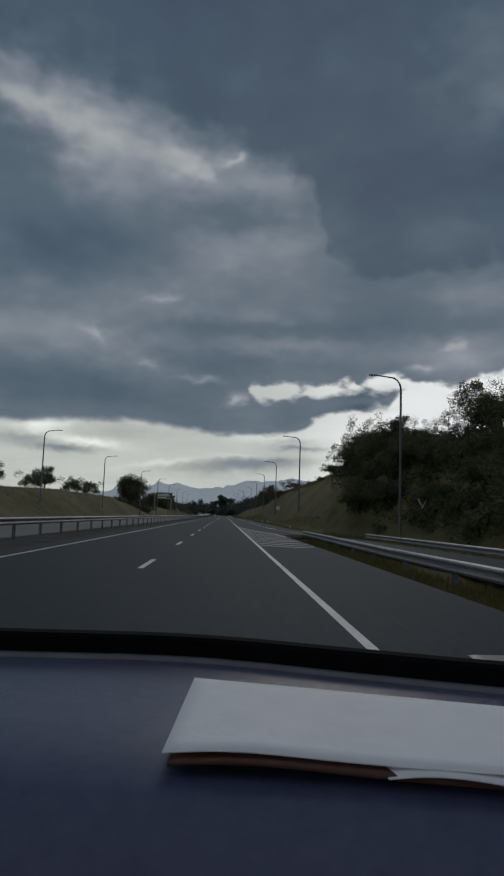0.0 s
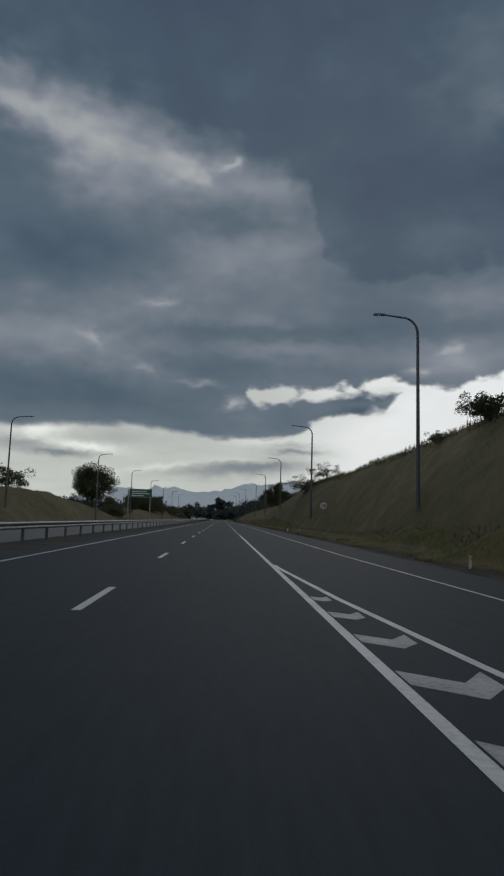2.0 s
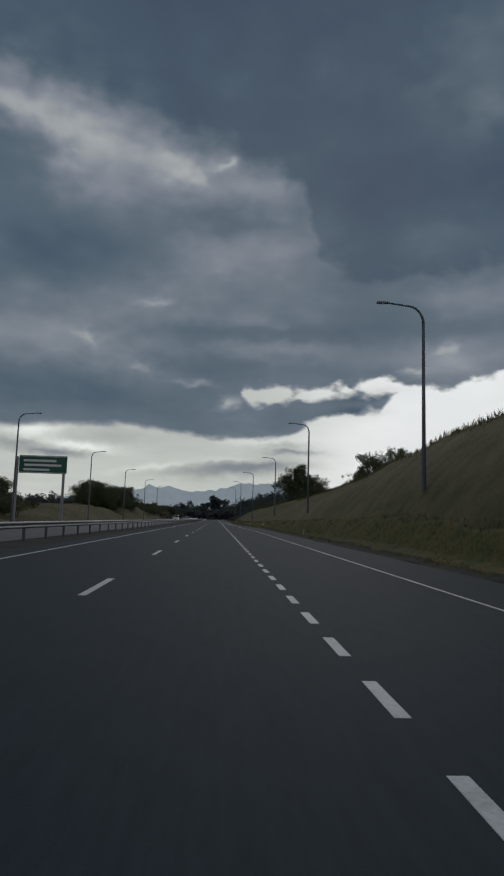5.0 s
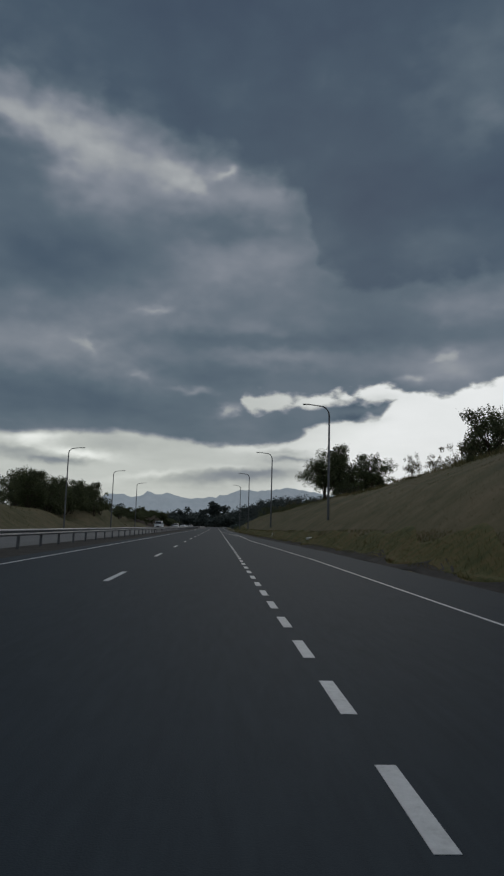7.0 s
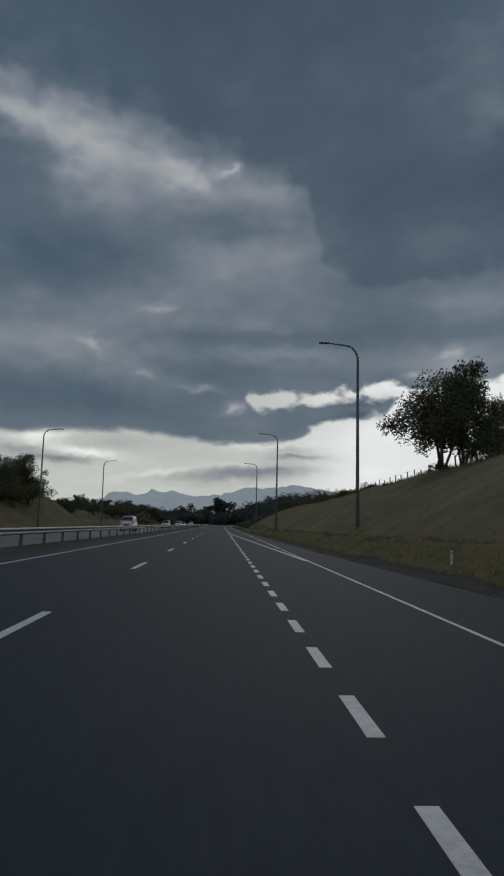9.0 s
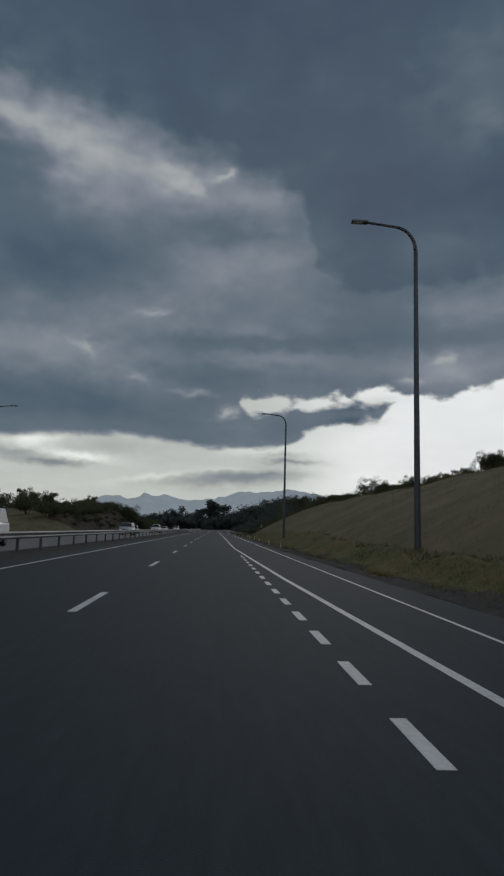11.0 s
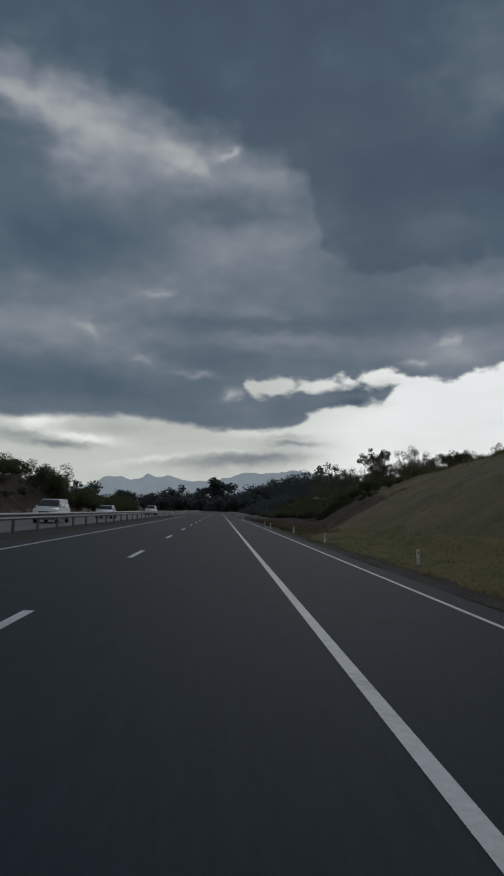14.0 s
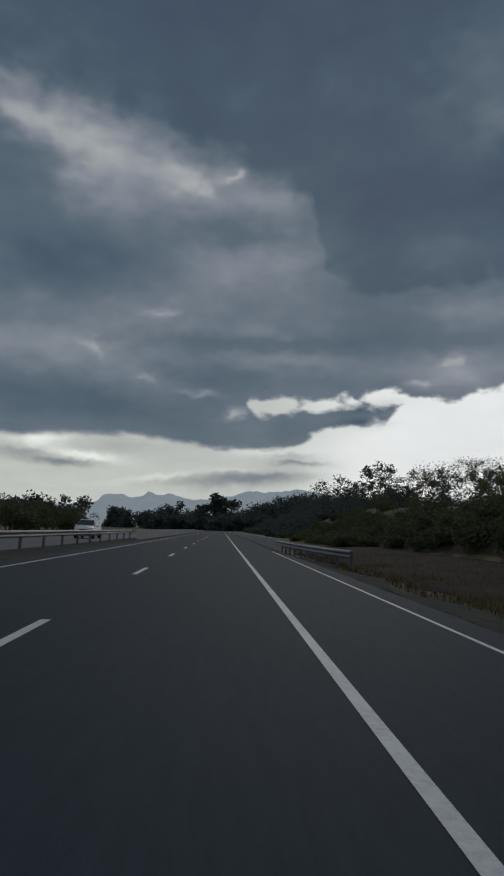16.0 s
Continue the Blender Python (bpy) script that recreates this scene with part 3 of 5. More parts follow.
# ---------------------------------------------------------------- guardrails and parapets
def w_beam(points, top, depth=0.32):
    """A folded steel beam along points (x, y, ground height)."""
    shape = [(0.0, 0.0), (0.055, -0.03), (0.075, -0.07), (0.055, -0.11), (0.0, -0.15), (0.0, -0.17), (0.055, -0.21), (0.075, -0.25), (0.055, -0.29), (0.0, -0.32)]
    verts, faces = [], []
    n = len(shape)
    for x, y, z in points:
        verts += [(x + dx, y, z + top + dz * depth / 0.32) for dx, dz in shape] + [(x + dx - 0.012, y, z + top + dz * depth / 0.32) for dx, dz in shape]
    for k in range(len(points) - 1):
        o, p = k * 2 * n, (k + 1) * 2 * n
        for i in range(n - 1):
            faces.append((o + i, o + i + 1, p + i + 1, p + i))
            faces.append((o + n + i + 1, o + n + i, p + n + i, p + n + i + 1))
        faces.append((o, p, p + n, o + n))
        faces.append((o + n - 1, o + 2 * n - 1, p + 2 * n - 1, p + n - 1))
    return verts, faces


def guardrail(label, points, top, mirrored=False, every=4.0):
    rail = new("guardrail")
    tagged(rail, label, "guardrail")
    verts, faces = w_beam(points, top)
    if mirrored:
        verts = [(2 * points[k // 20][0] - x, y, z) for k, (x, y, z) in enumerate(verts)]
        faces = [f[::-1] for f in faces]
    part("beam", mesh_of("beam", verts, faces, STEEL), rail)
    post = box_mesh("post", STEEL_DARK, -0.055, -0.075, -0.9, 0.055, 0.075, top - 0.03, 0.008)
    block = box_mesh("spacer", STEEL_DARK, -0.05, -0.06, top - 0.28, 0.05, 0.06, top - 0.06, 0.008)
    side = -1 if not mirrored else 1
    y, end = points[0][1] + 0.4, points[-1][1]
    while y < end:
        x = float(np.interp(y, [p[1] for p in points], [p[0] for p in points]))
        z = float(np.interp(y, [p[1] for p in points], [p[2] for p in points]))
        pp = part("post", post, rail, m=pose(x + side * 0.14, y, z))
        part("spacer", block, pp, m=pose(-side * 0.075, 0, 0))
        y += every
    return rail


guardrail("long galvanised steel guardrail along the median", [(-8.75, y, -0.02) for y in range(-60, 505, 4)] + [(-8.75, 504.6, -0.02)], 0.93)
guardrail("galvanised guardrail on the grass beside the gore", [(5.25 + max(0, (5 - y)) * 0.03, y, -0.28) for y in range(-60, 27, 3)] + [(5.2, 28.2, -0.28)], 0.70, mirrored=True)
guardrail("weathered guardrail on the outer side of the slip road", [(11.6 + max(0, -y) * 0.08 - max(0, y) * 0.06, y, -0.1) for y in range(-60, 31, 3)], 0.42, mirrored=True)
guardrail("short guardrail leading to the bridge parapet", [(5.3, 463, -0.05), (5.0, 466, -0.05), (4.6, 471, -0.05), (4.3, 477, -0.05), (4.2, 483.4, -0.05)], 0.72, mirrored=True, every=2.0)


def parapet(label, x, y0, y1, height, width=0.32):
    thing = tagged(new("bridge_parapet"), label, "parapet")
    y = y0
    while y < y1:
        bm = bmesh.new()
        box(bm, x - width / 2, y, -0.3, x + width / 2, y + 5.96, height, 0.03)
        part("wall_panel", from_bm("wall_panel", bm, CONCRETE), thing)
        y += 6.0
    bm = bmesh.new()
    box(bm, x - width / 2 - 0.06, y0 - 0.9, -0.3, x + width / 2 + 0.06, y0 - 0.01, height + 0.04, 0.04)
    part("end_block", from_bm("end_block", bm, CONCRETE), thing)
    return thing


parapet("pale concrete bridge parapet at the shoulder", 4.3, 484.6, 640, 0.78)
parapet("pale concrete bridge parapet on the median", -8.1, 505.6, 640, 0.95)


# ---------------------------------------------------------------- street lamps
def street_lamp(height=12.2, arm=2.2):
    lamp = tagged(new("street_lamp"), "tall galvanised street lamp with a curved arm", "street lamp", group="street lamps along the road")
    pts = [(0, 0, -0.8), (0, 0, 0.3), (0, 0, height * 0.5), (0, 0, height - 1.15)]
    radii = [0.125, 0.12, 0.095, 0.075]
    v, f = tube(pts, radii, 10)
    part("pole", mesh_of("pole", v, f, STEEL_DARK, True), lamp)
    bend = [(0, 0, height - 1.2)]
    for k in range(1, 8):
        a = math.pi / 2 * k / 7 * 0.93
        bend.append((-0.75 * (1 - math.cos(a)), 0, height - 1.15 + 0.85 * math.sin(a)))
    lx, lz = bend[-1][0], bend[-1][2]
    bend.append((-arm + 0.45, 0, lz + 0.12))
    v, f = tube(bend, [0.07] * 3 + [0.06] * 4 + [0.05, 0.045], 8)
    part("arm", mesh_of("arm", v, f, STEEL_DARK, True), lamp)
    bm = bmesh.new()
    box(bm, -arm - 0.12, -0.11, lz + 0.085, -arm + 0.48, 0.11, lz + 0.165, 0.03)
    head = part("lamp_head", from_bm("lamp_head", bm, STEEL_DARK), lamp)
    bm = bmesh.new()
    box(bm, -arm - 0.06, -0.08, lz + 0.068, -arm + 0.25, 0.08, lz + 0.09, 0.008)
    part("lens", from_bm("lens", bm, LAMP_GLASS), head, "milky lamp lens")
    bm = bmesh.new()
    box(bm, -0.2, -0.2, -0.3, 0.2, 0.2, 0.04, 0.01)
    part("base_plate", from_bm("base_plate", bm, STEEL_DARK), lamp)
    return lamp


LAMPS_R = [(12.2, 30, 11.75), (9.75, 71.2, 12.2), (9.7, 110.6, 12.0), (9.9, 151.6, 12.2), (9.9, 191.6, 12.1), (9.85, 232, 12.1), (8.15, 270.6, 12.2), (6.85, 311.5, 12.4), (6.47, 351, 12.42)]
LAMPS_L = [(-24.2, 31, 11.9), (-24.2, 71, 11.8), (-23.3, 110, 11.9), (-21.3, 150, 11.8), (-21.2, 190.5, 12.0), (-21.1, 230.5, 12.0), (-21.0, 270.3, 12.0), (-20.9, 310.5, 12.1), (-21.0, 350.5, 12.2)]
lamp_first = street_lamp()
used = False
for x, y, top in LAMPS_R:
    m = pose(x, y, top + 0.05) @ Matrix.Translation((0, 0, -12.2))
    one = lamp_first if not used else copy_thing(lamp_first, m)
    one.matrix_basis = m
    used = True
for x, y, top in LAMPS_L:
    copy_thing(lamp_first, pose(x, y, top + 0.05 - 12.2, 0, 0, 180))


# ---------------------------------------------------------------- trees
def leaf_cloud(centres, count, spread, size, rnd):
    verts, faces = [], []
    for k in range(count):
        c, r = centres[k % len(centres)]
        d = Vector((rnd.gauss(0, 1), rnd.gauss(0, 1), rnd.gauss(0, 0.75)))
        d *= r * spread * (rnd.random() ** 0.35) / max(0.3, d.length)
        p = c + d
        a = Vector((rnd.uniform(-1, 1), rnd.uniform(-1, 1), rnd.uniform(-0.7, 0.7))).normalized()
        b = a.orthogonal().normalized()
        b.rotate(Matrix.Rotation(rnd.uniform(0, 6.28), 3, a))
        s = size * rnd.uniform(0.6, 1.4)
        n = len(verts)
        verts += [p - a * s, p + b * s * 0.5, p + a * s, p - b * s * 0.5]
        faces.append((n, n + 1, n + 2, n + 3))
    return verts, faces


def tree(label, height, radius, seed, leaves=2600, leaf=0.16, airy=0.55, mat=LEAF, category="tree", clumps=64, stems=3, lumpy=0.75, crown=(0.54, 0.46)):
    rnd = random.Random(seed)
    thing = tagged(new("tree"), label, category, group="roadside trees")
    verts, faces = [], []

    def add(pts, radii, sides=6):
        v, f = tube(pts, radii, sides)
        n = len(verts)
        verts.extend(v)
        faces.extend(tuple(i + n for i in q) for q in f)

    fork = height * rnd.uniform(0.10, 0.18)
    lean = rnd.uniform(-0.07, 0.07) * height
    base_r = 0.018 * height + 0.03
    top = Vector((lean, rnd.uniform(-0.04, 0.04) * height, height * 0.80))
    add([(0, 0, -0.6), (0, 0, 0.1), (lean * 0.25, 0, fork), (lean * 0.6, 0, height * 0.45), tuple(top)], [base_r * 1.35, base_r * 1.1, base_r * 0.8, base_r * 0.45, base_r * 0.12], 8)
    middle, tall = Vector((lean * 0.7, 0, height * crown[0])), height * crown[1]
    for k in range(stems):
        w = 6.28 * k / max(1, stems) + rnd.uniform(-0.4, 0.4)
        out = radius * rnd.uniform(0.35, 0.6)
        add([(0.06 * math.cos(w), 0.06 * math.sin(w), -0.3), (out * 0.35 * math.cos(w), out * 0.35 * math.sin(w), height * 0.22), (out * math.cos(w), out * math.sin(w), height * 0.6)], [base_r * 0.7, base_r * 0.5, base_r * 0.12], 6)
    centres = []
    for k in range(clumps):
        d = Vector((rnd.gauss(0, 1), rnd.gauss(0, 1), rnd.gauss(0, 1))).normalized()
        lump = 0.80 + lumpy * noise.noise(d * 1.7 + Vector((seed, 0, 0)))
        far = (0.30 + 0.70 * rnd.random() ** 0.5) * lump
        c = middle + Vector((d.x * radius, d.y * radius, d.z * tall)) * far
        centres.append((c, radius * rnd.uniform(0.15, 0.27)))
        if k % 3 == 0:
            z0 = max(fork * 0.8, min(c.z * 0.55, height * 0.6))
            start = Vector((lean * z0 / height, 0, z0))
            bend = start.lerp(c, 0.5) + Vector((0, 0, -0.03 * height))
            add([tuple(start), tuple(bend), tuple(c)], [base_r * 0.40, base_r * 0.24, base_r * 0.06], 5)
            for _ in range(2):
                e2 = c + Vector((rnd.uniform(-1, 1), rnd.uniform(-1, 1), rnd.uniform(-0.3, 0.9))) * radius * 0.25
                add([tuple(bend.lerp(c, 0.6)), tuple(e2)], [base_r * 0.1, base_r * 0.03], 4)
    part("trunk", mesh_of("trunk", verts, faces, BARK, True), thing)
    v, f = leaf_cloud(centres, leaves, airy, leaf, rnd)
    part("crown", mesh_of("crown", v, f, mat), thing)
    return thing


FIRST = {}


def plant(kind, x, y, scale=1.0, turn=0.0, sink=0.15, z=None, sz=None):
    base = land(x, y) - sink if z is None else z
    m = pose(x, y, base, 0, 0, turn) @ Matrix.Diagonal((scale, scale, sz or scale, 1))
    if kind not in FIRST:
        makers = {
            "broad": lambda: tree("dense dark green broadleaf tree on the bank", 9.0, 5.3, 11, 15000, 0.12, airy=0.95, clumps=80),
            "dense": lambda: tree("dense rounded dark green tree standing alone on the bank", 9.0, 5.0, 17, 26000, 0.125, airy=1.0, clumps=120, lumpy=0.3),
            "stalk": lambda: tree("slender tree with a small leafy crown high on a bare stem", 7.4, 2.7, 52, 6000, 0.085, airy=0.85, clumps=40, stems=1, crown=(0.70, 0.28)),
            "round": lambda: tree("rounded leafy green tree beside the road", 8.0, 4.4, 5, 12000, 0.12, airy=0.95, clumps=70),
            "airy": lambda: tree("thin airy tree with sparse leaves on the crest", 5.0, 3.6, 23, 5200, 0.075, airy=0.75, mat=LEAF_DRY, clumps=46),
            "bush": lambda: tree("low leafy bush on the slope", 2.6, 2.0, 41, 4000, 0.075, airy=1.1, category="bush", clumps=34),
        }
        FIRST[kind] = makers[kind]()
        FIRST[kind].matrix_basis = m
        return FIRST[kind]
    first = FIRST[kind]
    keep = first.matrix_basis.copy()
    first.matrix_basis = Matrix.Identity(4)
    made = copy_thing(first, m)
    first.matrix_basis = keep
    return made


rnd = random.Random(4)
# wooded start of the cutting
for k in range(14):
    s = k / 13
    plant(("airy", "airy", "round", "airy", "broad")[k % 5], 25 - 8 * s + rnd.uniform(-1, 1.5), 6 + 44 * s + rnd.uniform(-2, 2), rnd.uniform(0.46, 0.61), rnd.uniform(0, 360))
for k in range(70):
    y = rnd.uniform(0, 60)
    f, c = curve_at(FOOT_R, y), curve_at(CREST_X, y)
    plant("bush", f + (c - f) * rnd.uniform(0.12 + 0.75 * smooth_step(38, 56, y), 1.1), y, rnd.uniform(0.7, 1.3), rnd.uniform(0, 360))
# crest of the cutting
for x, y, kind, s, sz in [(16.8, 65, "airy", 0.95, 1.25), (18.5, 62, "airy", 0.9, 1.2), (17.6, 60, "round", 0.45, 0.55), (14.6, 60, "bush", 0.8, 0.6), (14.8, 74, "bush", 0.8, 0.75), (15.6, 77, "bush", 0.7, 0.6), (14.2, 81, "bush", 0.4, 0.35),
                          (12.4, 137, "airy", 1.0, 0.54), (15.8, 138, "airy", 0.95, 0.54), (13.8, 143, "bush", 0.7, 0.5), (29, 244, "round", 0.95, 1.05), (34, 246, "round", 1.05, 1.25), (25.6, 243, "airy", 0.8, 0.9), (17.4, 233, "airy", 0.3, 0.45), (17.8, 228, "airy", 0.3, 0.3),
                          (18.7, 287, "broad", 0.98, 1.02), (21.3, 289, "round", 0.95, 1.27), (23.4, 286, "round", 0.6, 0.8), (21.2, 283, "bush", 1.1, 1.2), (22.8, 281, "bush", 1.3, 1.3), (21.5, 265, "round", 0.84, 0.74), (24, 276, "round", 0.6, 0.55), (23, 330, "bush", 0.9, 0.8),
                          (25, 396, "airy", 0.8, 0.75), (27.5, 400, "airy", 0.9, 0.8), (30, 404, "airy", 0.8, 0.7), (24.0, 477, "stalk", 1.0, 1.0), (25.2, 480, "airy", 0.8, 1.25), (27.5, 474, "airy", 1.0, 1.2), (30.5, 477, "airy", 1.0, 1.3), (33, 480, "round", 0.6, 0.75), (35.5, 478, "airy", 1.0, 1.2)]:
    plant(kind, x, y, s, rnd.uniform(0, 360), sz=sz)
for k in range(80):
    y = rnd.uniform(325, 445)
    plant("bush", curve_at(CREST_X, y) + rnd.uniform(-0.8, 3), y, rnd.uniform(0.25, 0.58), rnd.uniform(0, 360))
for k in range(40):
    y = rnd.uniform(62, 460)
    plant("bush", curve_at(CREST_X, y) + rnd.uniform(-0.8, 3), y, rnd.uniform(0.15, 0.36), rnd.uniform(0, 360))
# scrub on the slope before the bridge
for k in range(40):
    y = rnd.uniform(445, 490)
    f, c = curve_at(FOOT_R, y), curve_at(CREST_X, y)
    plant("bush", f + (c - f) * rnd.uniform(0.25, 1.35), y, rnd.uniform(0.25, 0.5), rnd.uniform(0, 360))
# opposite side
for x, y, kind, s in [(-28, 179, "dense", 1.12), (-30, 118, "bush", 1.6), (-29, 90, "round", 0.5), (-34, 80, "round", 0.55), (-38, 70, "broad", 0.5), (-33, 100, "bush", 1.5), (-32, 136, "bush", 1.6), (-27, 200, "bush", 1.5), (-25.5, 206, "bush", 1.3), (-30, 213, "round", 0.7),
                      (-29, 280, "round", 0.85), (-28, 288, "broad", 0.85), (-30, 296, "round", 0.95), (-28.5, 303, "broad", 0.9), (-31, 310, "round", 0.8), (-27.3, 325, "round", 0.82), (-25.2, 321, "bush", 1.5), (-25.0, 314, "bush", 1.6), (-29, 318, "broad", 0.72), (-30, 327, "round", 0.62), (-33, 338, "broad", 0.7), (-35, 350, "round", 0.8), (-27.5, 292, "bush", 1.6), (-28, 306, "bush", 1.5), (-29, 284, "bush", 1.6), (-31, 322, "bush", 1.5), (-34, 290, "broad", 1.0), (-36, 305, "round", 1.1),
                      (-27, 425, "bush", 1.3), (-29, 433, "bush", 1.5), (-28, 441, "round", 0.42), (-30, 447, "bush", 1.2), (-27.5, 452, "bush", 0.9), (-32, 418, "round", 0.6), (-36, 428, "broad", 0.6), (-34, 410, "bush", 1.6), (-38, 398, "round", 0.55), (-33, 463, "broad", 0.5), (-31, 455, "round", 0.42), (-35, 476, "broad", 0.45), (-44, 420, "broad", 0.6), (-50, 440, "round", 0.6), (-46, 400, "bush", 1.6), (-52, 408, "broad", 0.55), (-45, 485, "round", 0.7), (-52, 500, "broad", 0.8), (-60, 520, "round", 0.8), (-34, 455, "bush", 1.5), (-31, 470, "bush", 1.3), (-48, 460, "broad", 0.7), (-55, 480, "round", 0.8)]:
    plant(kind, x, y, s, rnd.uniform(0, 360))


for k in range(21):
    y = 399 + 3.5 * k
    plant("bush", -28.3 + rnd.uniform(-1.2, 1.2), y, rnd.uniform(0.75, 1.3), rnd.uniform(0, 360))
    plant("bush", -24.0 + rnd.uniform(-1.8, 1.8), y + 1.7, rnd.uniform(0.25, 0.6), rnd.uniform(0, 360))
for k in range(20):
    plant(("bush", "round", "bush", "broad")[k % 4], -24.2 + rnd.uniform(-1.6, 1.6), 470 + 4.0 * k, (1.75, 0.58, 1.6, 0.52)[k % 4] * rnd.uniform(0.85, 1.1), rnd.uniform(0, 360))


def wood(name, label, spots, seed, leaf, per, mat=FAR_WOOD):
    """A far wood as one mesh: many leafy clumps. spots: x, y, ground, height, radius."""
    rnd2 = random.Random(seed)
    centres = []
    for x, y, z, h, r in spots:
        for _ in range(9):
            centres.append((Vector((x + rnd2.uniform(-0.7, 0.7) * r, y + rnd2.uniform(-0.7, 0.7) * r, z + h * rnd2.uniform(0.12, 0.92))), r * rnd2.uniform(0.35, 0.6)))
    gen = np.random.default_rng(seed)
    n = len(centres) * per
    mid = np.repeat(np.array([tuple(c) for c, _ in centres]), per, axis=0)
    rad = np.repeat(np.array([q for _, q in centres]), per)
    d = gen.normal(size=(n, 3)) * (1, 1, 0.8)
    length = np.maximum(0.3, np.linalg.norm(d, axis=1))
    p = mid + d * (rad * gen.random(n) ** 0.5 / length)[:, None]
    a = gen.uniform(-1, 1, (n, 3)) * (1, 1, 0.7)
    a /= np.linalg.norm(a, axis=1)[:, None]
    b = np.cross(a, gen.normal(size=(n, 3)))
    b /= np.linalg.norm(b, axis=1)[:, None]
    size = (leaf * gen.uniform(0.6, 1.4, n))[:, None]
    v = np.stack([p - a * size, p + b * size * 0.5, p + a * size, p - b * size * 0.5], axis=1).reshape(-1, 3).tolist()
    f = np.arange(4 * n).reshape(-1, 4).tolist()
    return tagged(new(name, mesh_of(name, v, f, mat)), label, "trees", kind="stuff")


rnd = random.Random(8)
spots = []
for k in range(230):
    y = 490 + 420 * rnd.random() ** 1.4
    x = curve_at(CREST_X, y) + rnd.uniform(-4, 45)
    spots.append((x, y, land(x, y), rnd.uniform(2.8, 4.6) + 5.5 * smooth_step(495, 560, y), rnd.uniform(1.6, 3.2)))
for k in range(620):
    y = 462 + 430 * rnd.random() ** 1.5
    f, c = curve_at(FOOT_R, y), curve_at(CREST_X, y)
    x = f + (c - f) * rnd.uniform(0.05, 1.1) + (y > 495) * rnd.uniform(-6, 0)
    grow = 1 + smooth_step(500, 700, y)
    spots.append((x, y, land(x, y), rnd.uniform(0.5, 1.0) * grow, rnd.uniform(1.0, 1.7) * grow))
scrub = []
for k in range(520):
    y = rnd.uniform(-16, 62)
    f, c = curve_at(FOOT_R, y), curve_at(CREST_X, y)
    x = f + (c - f) * rnd.uniform(0.02 + 0.75 * smooth_step(36, 56, y), 1.15)
    scrub.append((x, y, land(x, y) - 0.2, rnd.uniform(0.7, 1.5) * (0.6 if y > 50 else 1.0), rnd.uniform(0.9, 1.5)))
wood("slope_scrub", "dense dark undergrowth covering the wooded slope", scrub, 12, 0.13, 24, LEAF)
wood("roadside_wood", "dark green wood on the slope beyond the bridge", [q for q in spots if q[1] < 560], 3, 0.12, 120, LEAF)
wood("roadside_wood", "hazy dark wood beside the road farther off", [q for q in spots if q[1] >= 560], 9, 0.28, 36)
spots = []
for k in range(150):
    x = rnd.uniform(15, 420)
    spots.append((x, 1350 + rnd.uniform(-60, 60) + x * 0.3, 0, (22 + 38 * smooth_step(10, 120, x)) * rnd.uniform(0.8, 1.05), 22))
for k in range(60):
    x = rnd.uniform(-430, -120)
    spots.append((x, 1000 + rnd.uniform(-60, 60), -2, rnd.uniform(17, 27), 15))
for k in range(30):
    x = rnd.uniform(-120, -20)
    spots.append((x, 1180 + rnd.uniform(-60, 60), -2, rnd.uniform(15, 24), 12))
for k in range(26):
    spots.append((rnd.uniform(-60, 60), 960 + rnd.uniform(-25, 25), -2, rnd.uniform(9, 15), 8))
for x, y, h, r in [(-47, 1040, 27, 12), (-56, 1060, 22, 12), (-15, 1000, 24, 9), (-8, 1004, 32, 10), (0, 1000, 35, 10), (6, 1008, 29, 9), (-3, 995, 20, 10), (-22, 990, 18, 8), (12, 1000, 20, 9)]:
    spots.append((x, y, -2, h, r))
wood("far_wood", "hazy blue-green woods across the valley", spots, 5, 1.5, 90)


# ---------------------------------------------------------------- mountains
RIDGE = [(-70, 1.5), (-16, 1.2), (-10.4, 1.8), (-9.5, 2.5), (-8.6, 2.55), (-7.6, 2.3), (-6.8, 2.4), (-6.1, 2.85), (-5.3, 2.55), (-4.2, 2.7), (-3.2, 2.4), (-2.0, 2.3), (0.2, 2.6), (1.4, 2.95), (2.3, 3.2), (3.4, 3.1), (4.8, 3.25), (6.3, 3.5), (8, 3.2), (14, 2.4), (70, 1.6)]


def mountains():
    rows, cols = 10, 420
    y0 = 4350.0
    verts, faces = [], []
    for j in range(rows):
        w = j / (rows - 1)
        for i in range(cols):
            az = radians(-70 + 140 * i / (cols - 1))
            a = math.degrees(az)
            el = curve_at(RIDGE, a) + 0.16 * noise.fractal((a * 1.9, 0.0, 0.0), 0.8, 2.0, 6)
            top = math.tan(radians(max(0.6, el))) * (y0 + 80)
            r = y0 - 330 * (1 - w)
            h = top * (w ** 0.8) + (18 * noise.noise((a * 1.7, w * 6, 1.0)) * w * (1 - w) * 4)
            verts.append((math.sin(az) * r, 220 + math.cos(az) * r, h - 25 * (1 - w)))
    for j in range(rows - 1):
        for i in range(cols - 1):
            o = j * cols + i
            faces.append((o, o + 1, o + cols + 1, o + cols))
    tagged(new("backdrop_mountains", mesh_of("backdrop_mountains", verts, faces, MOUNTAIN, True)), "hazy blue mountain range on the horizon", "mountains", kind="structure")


mountains()


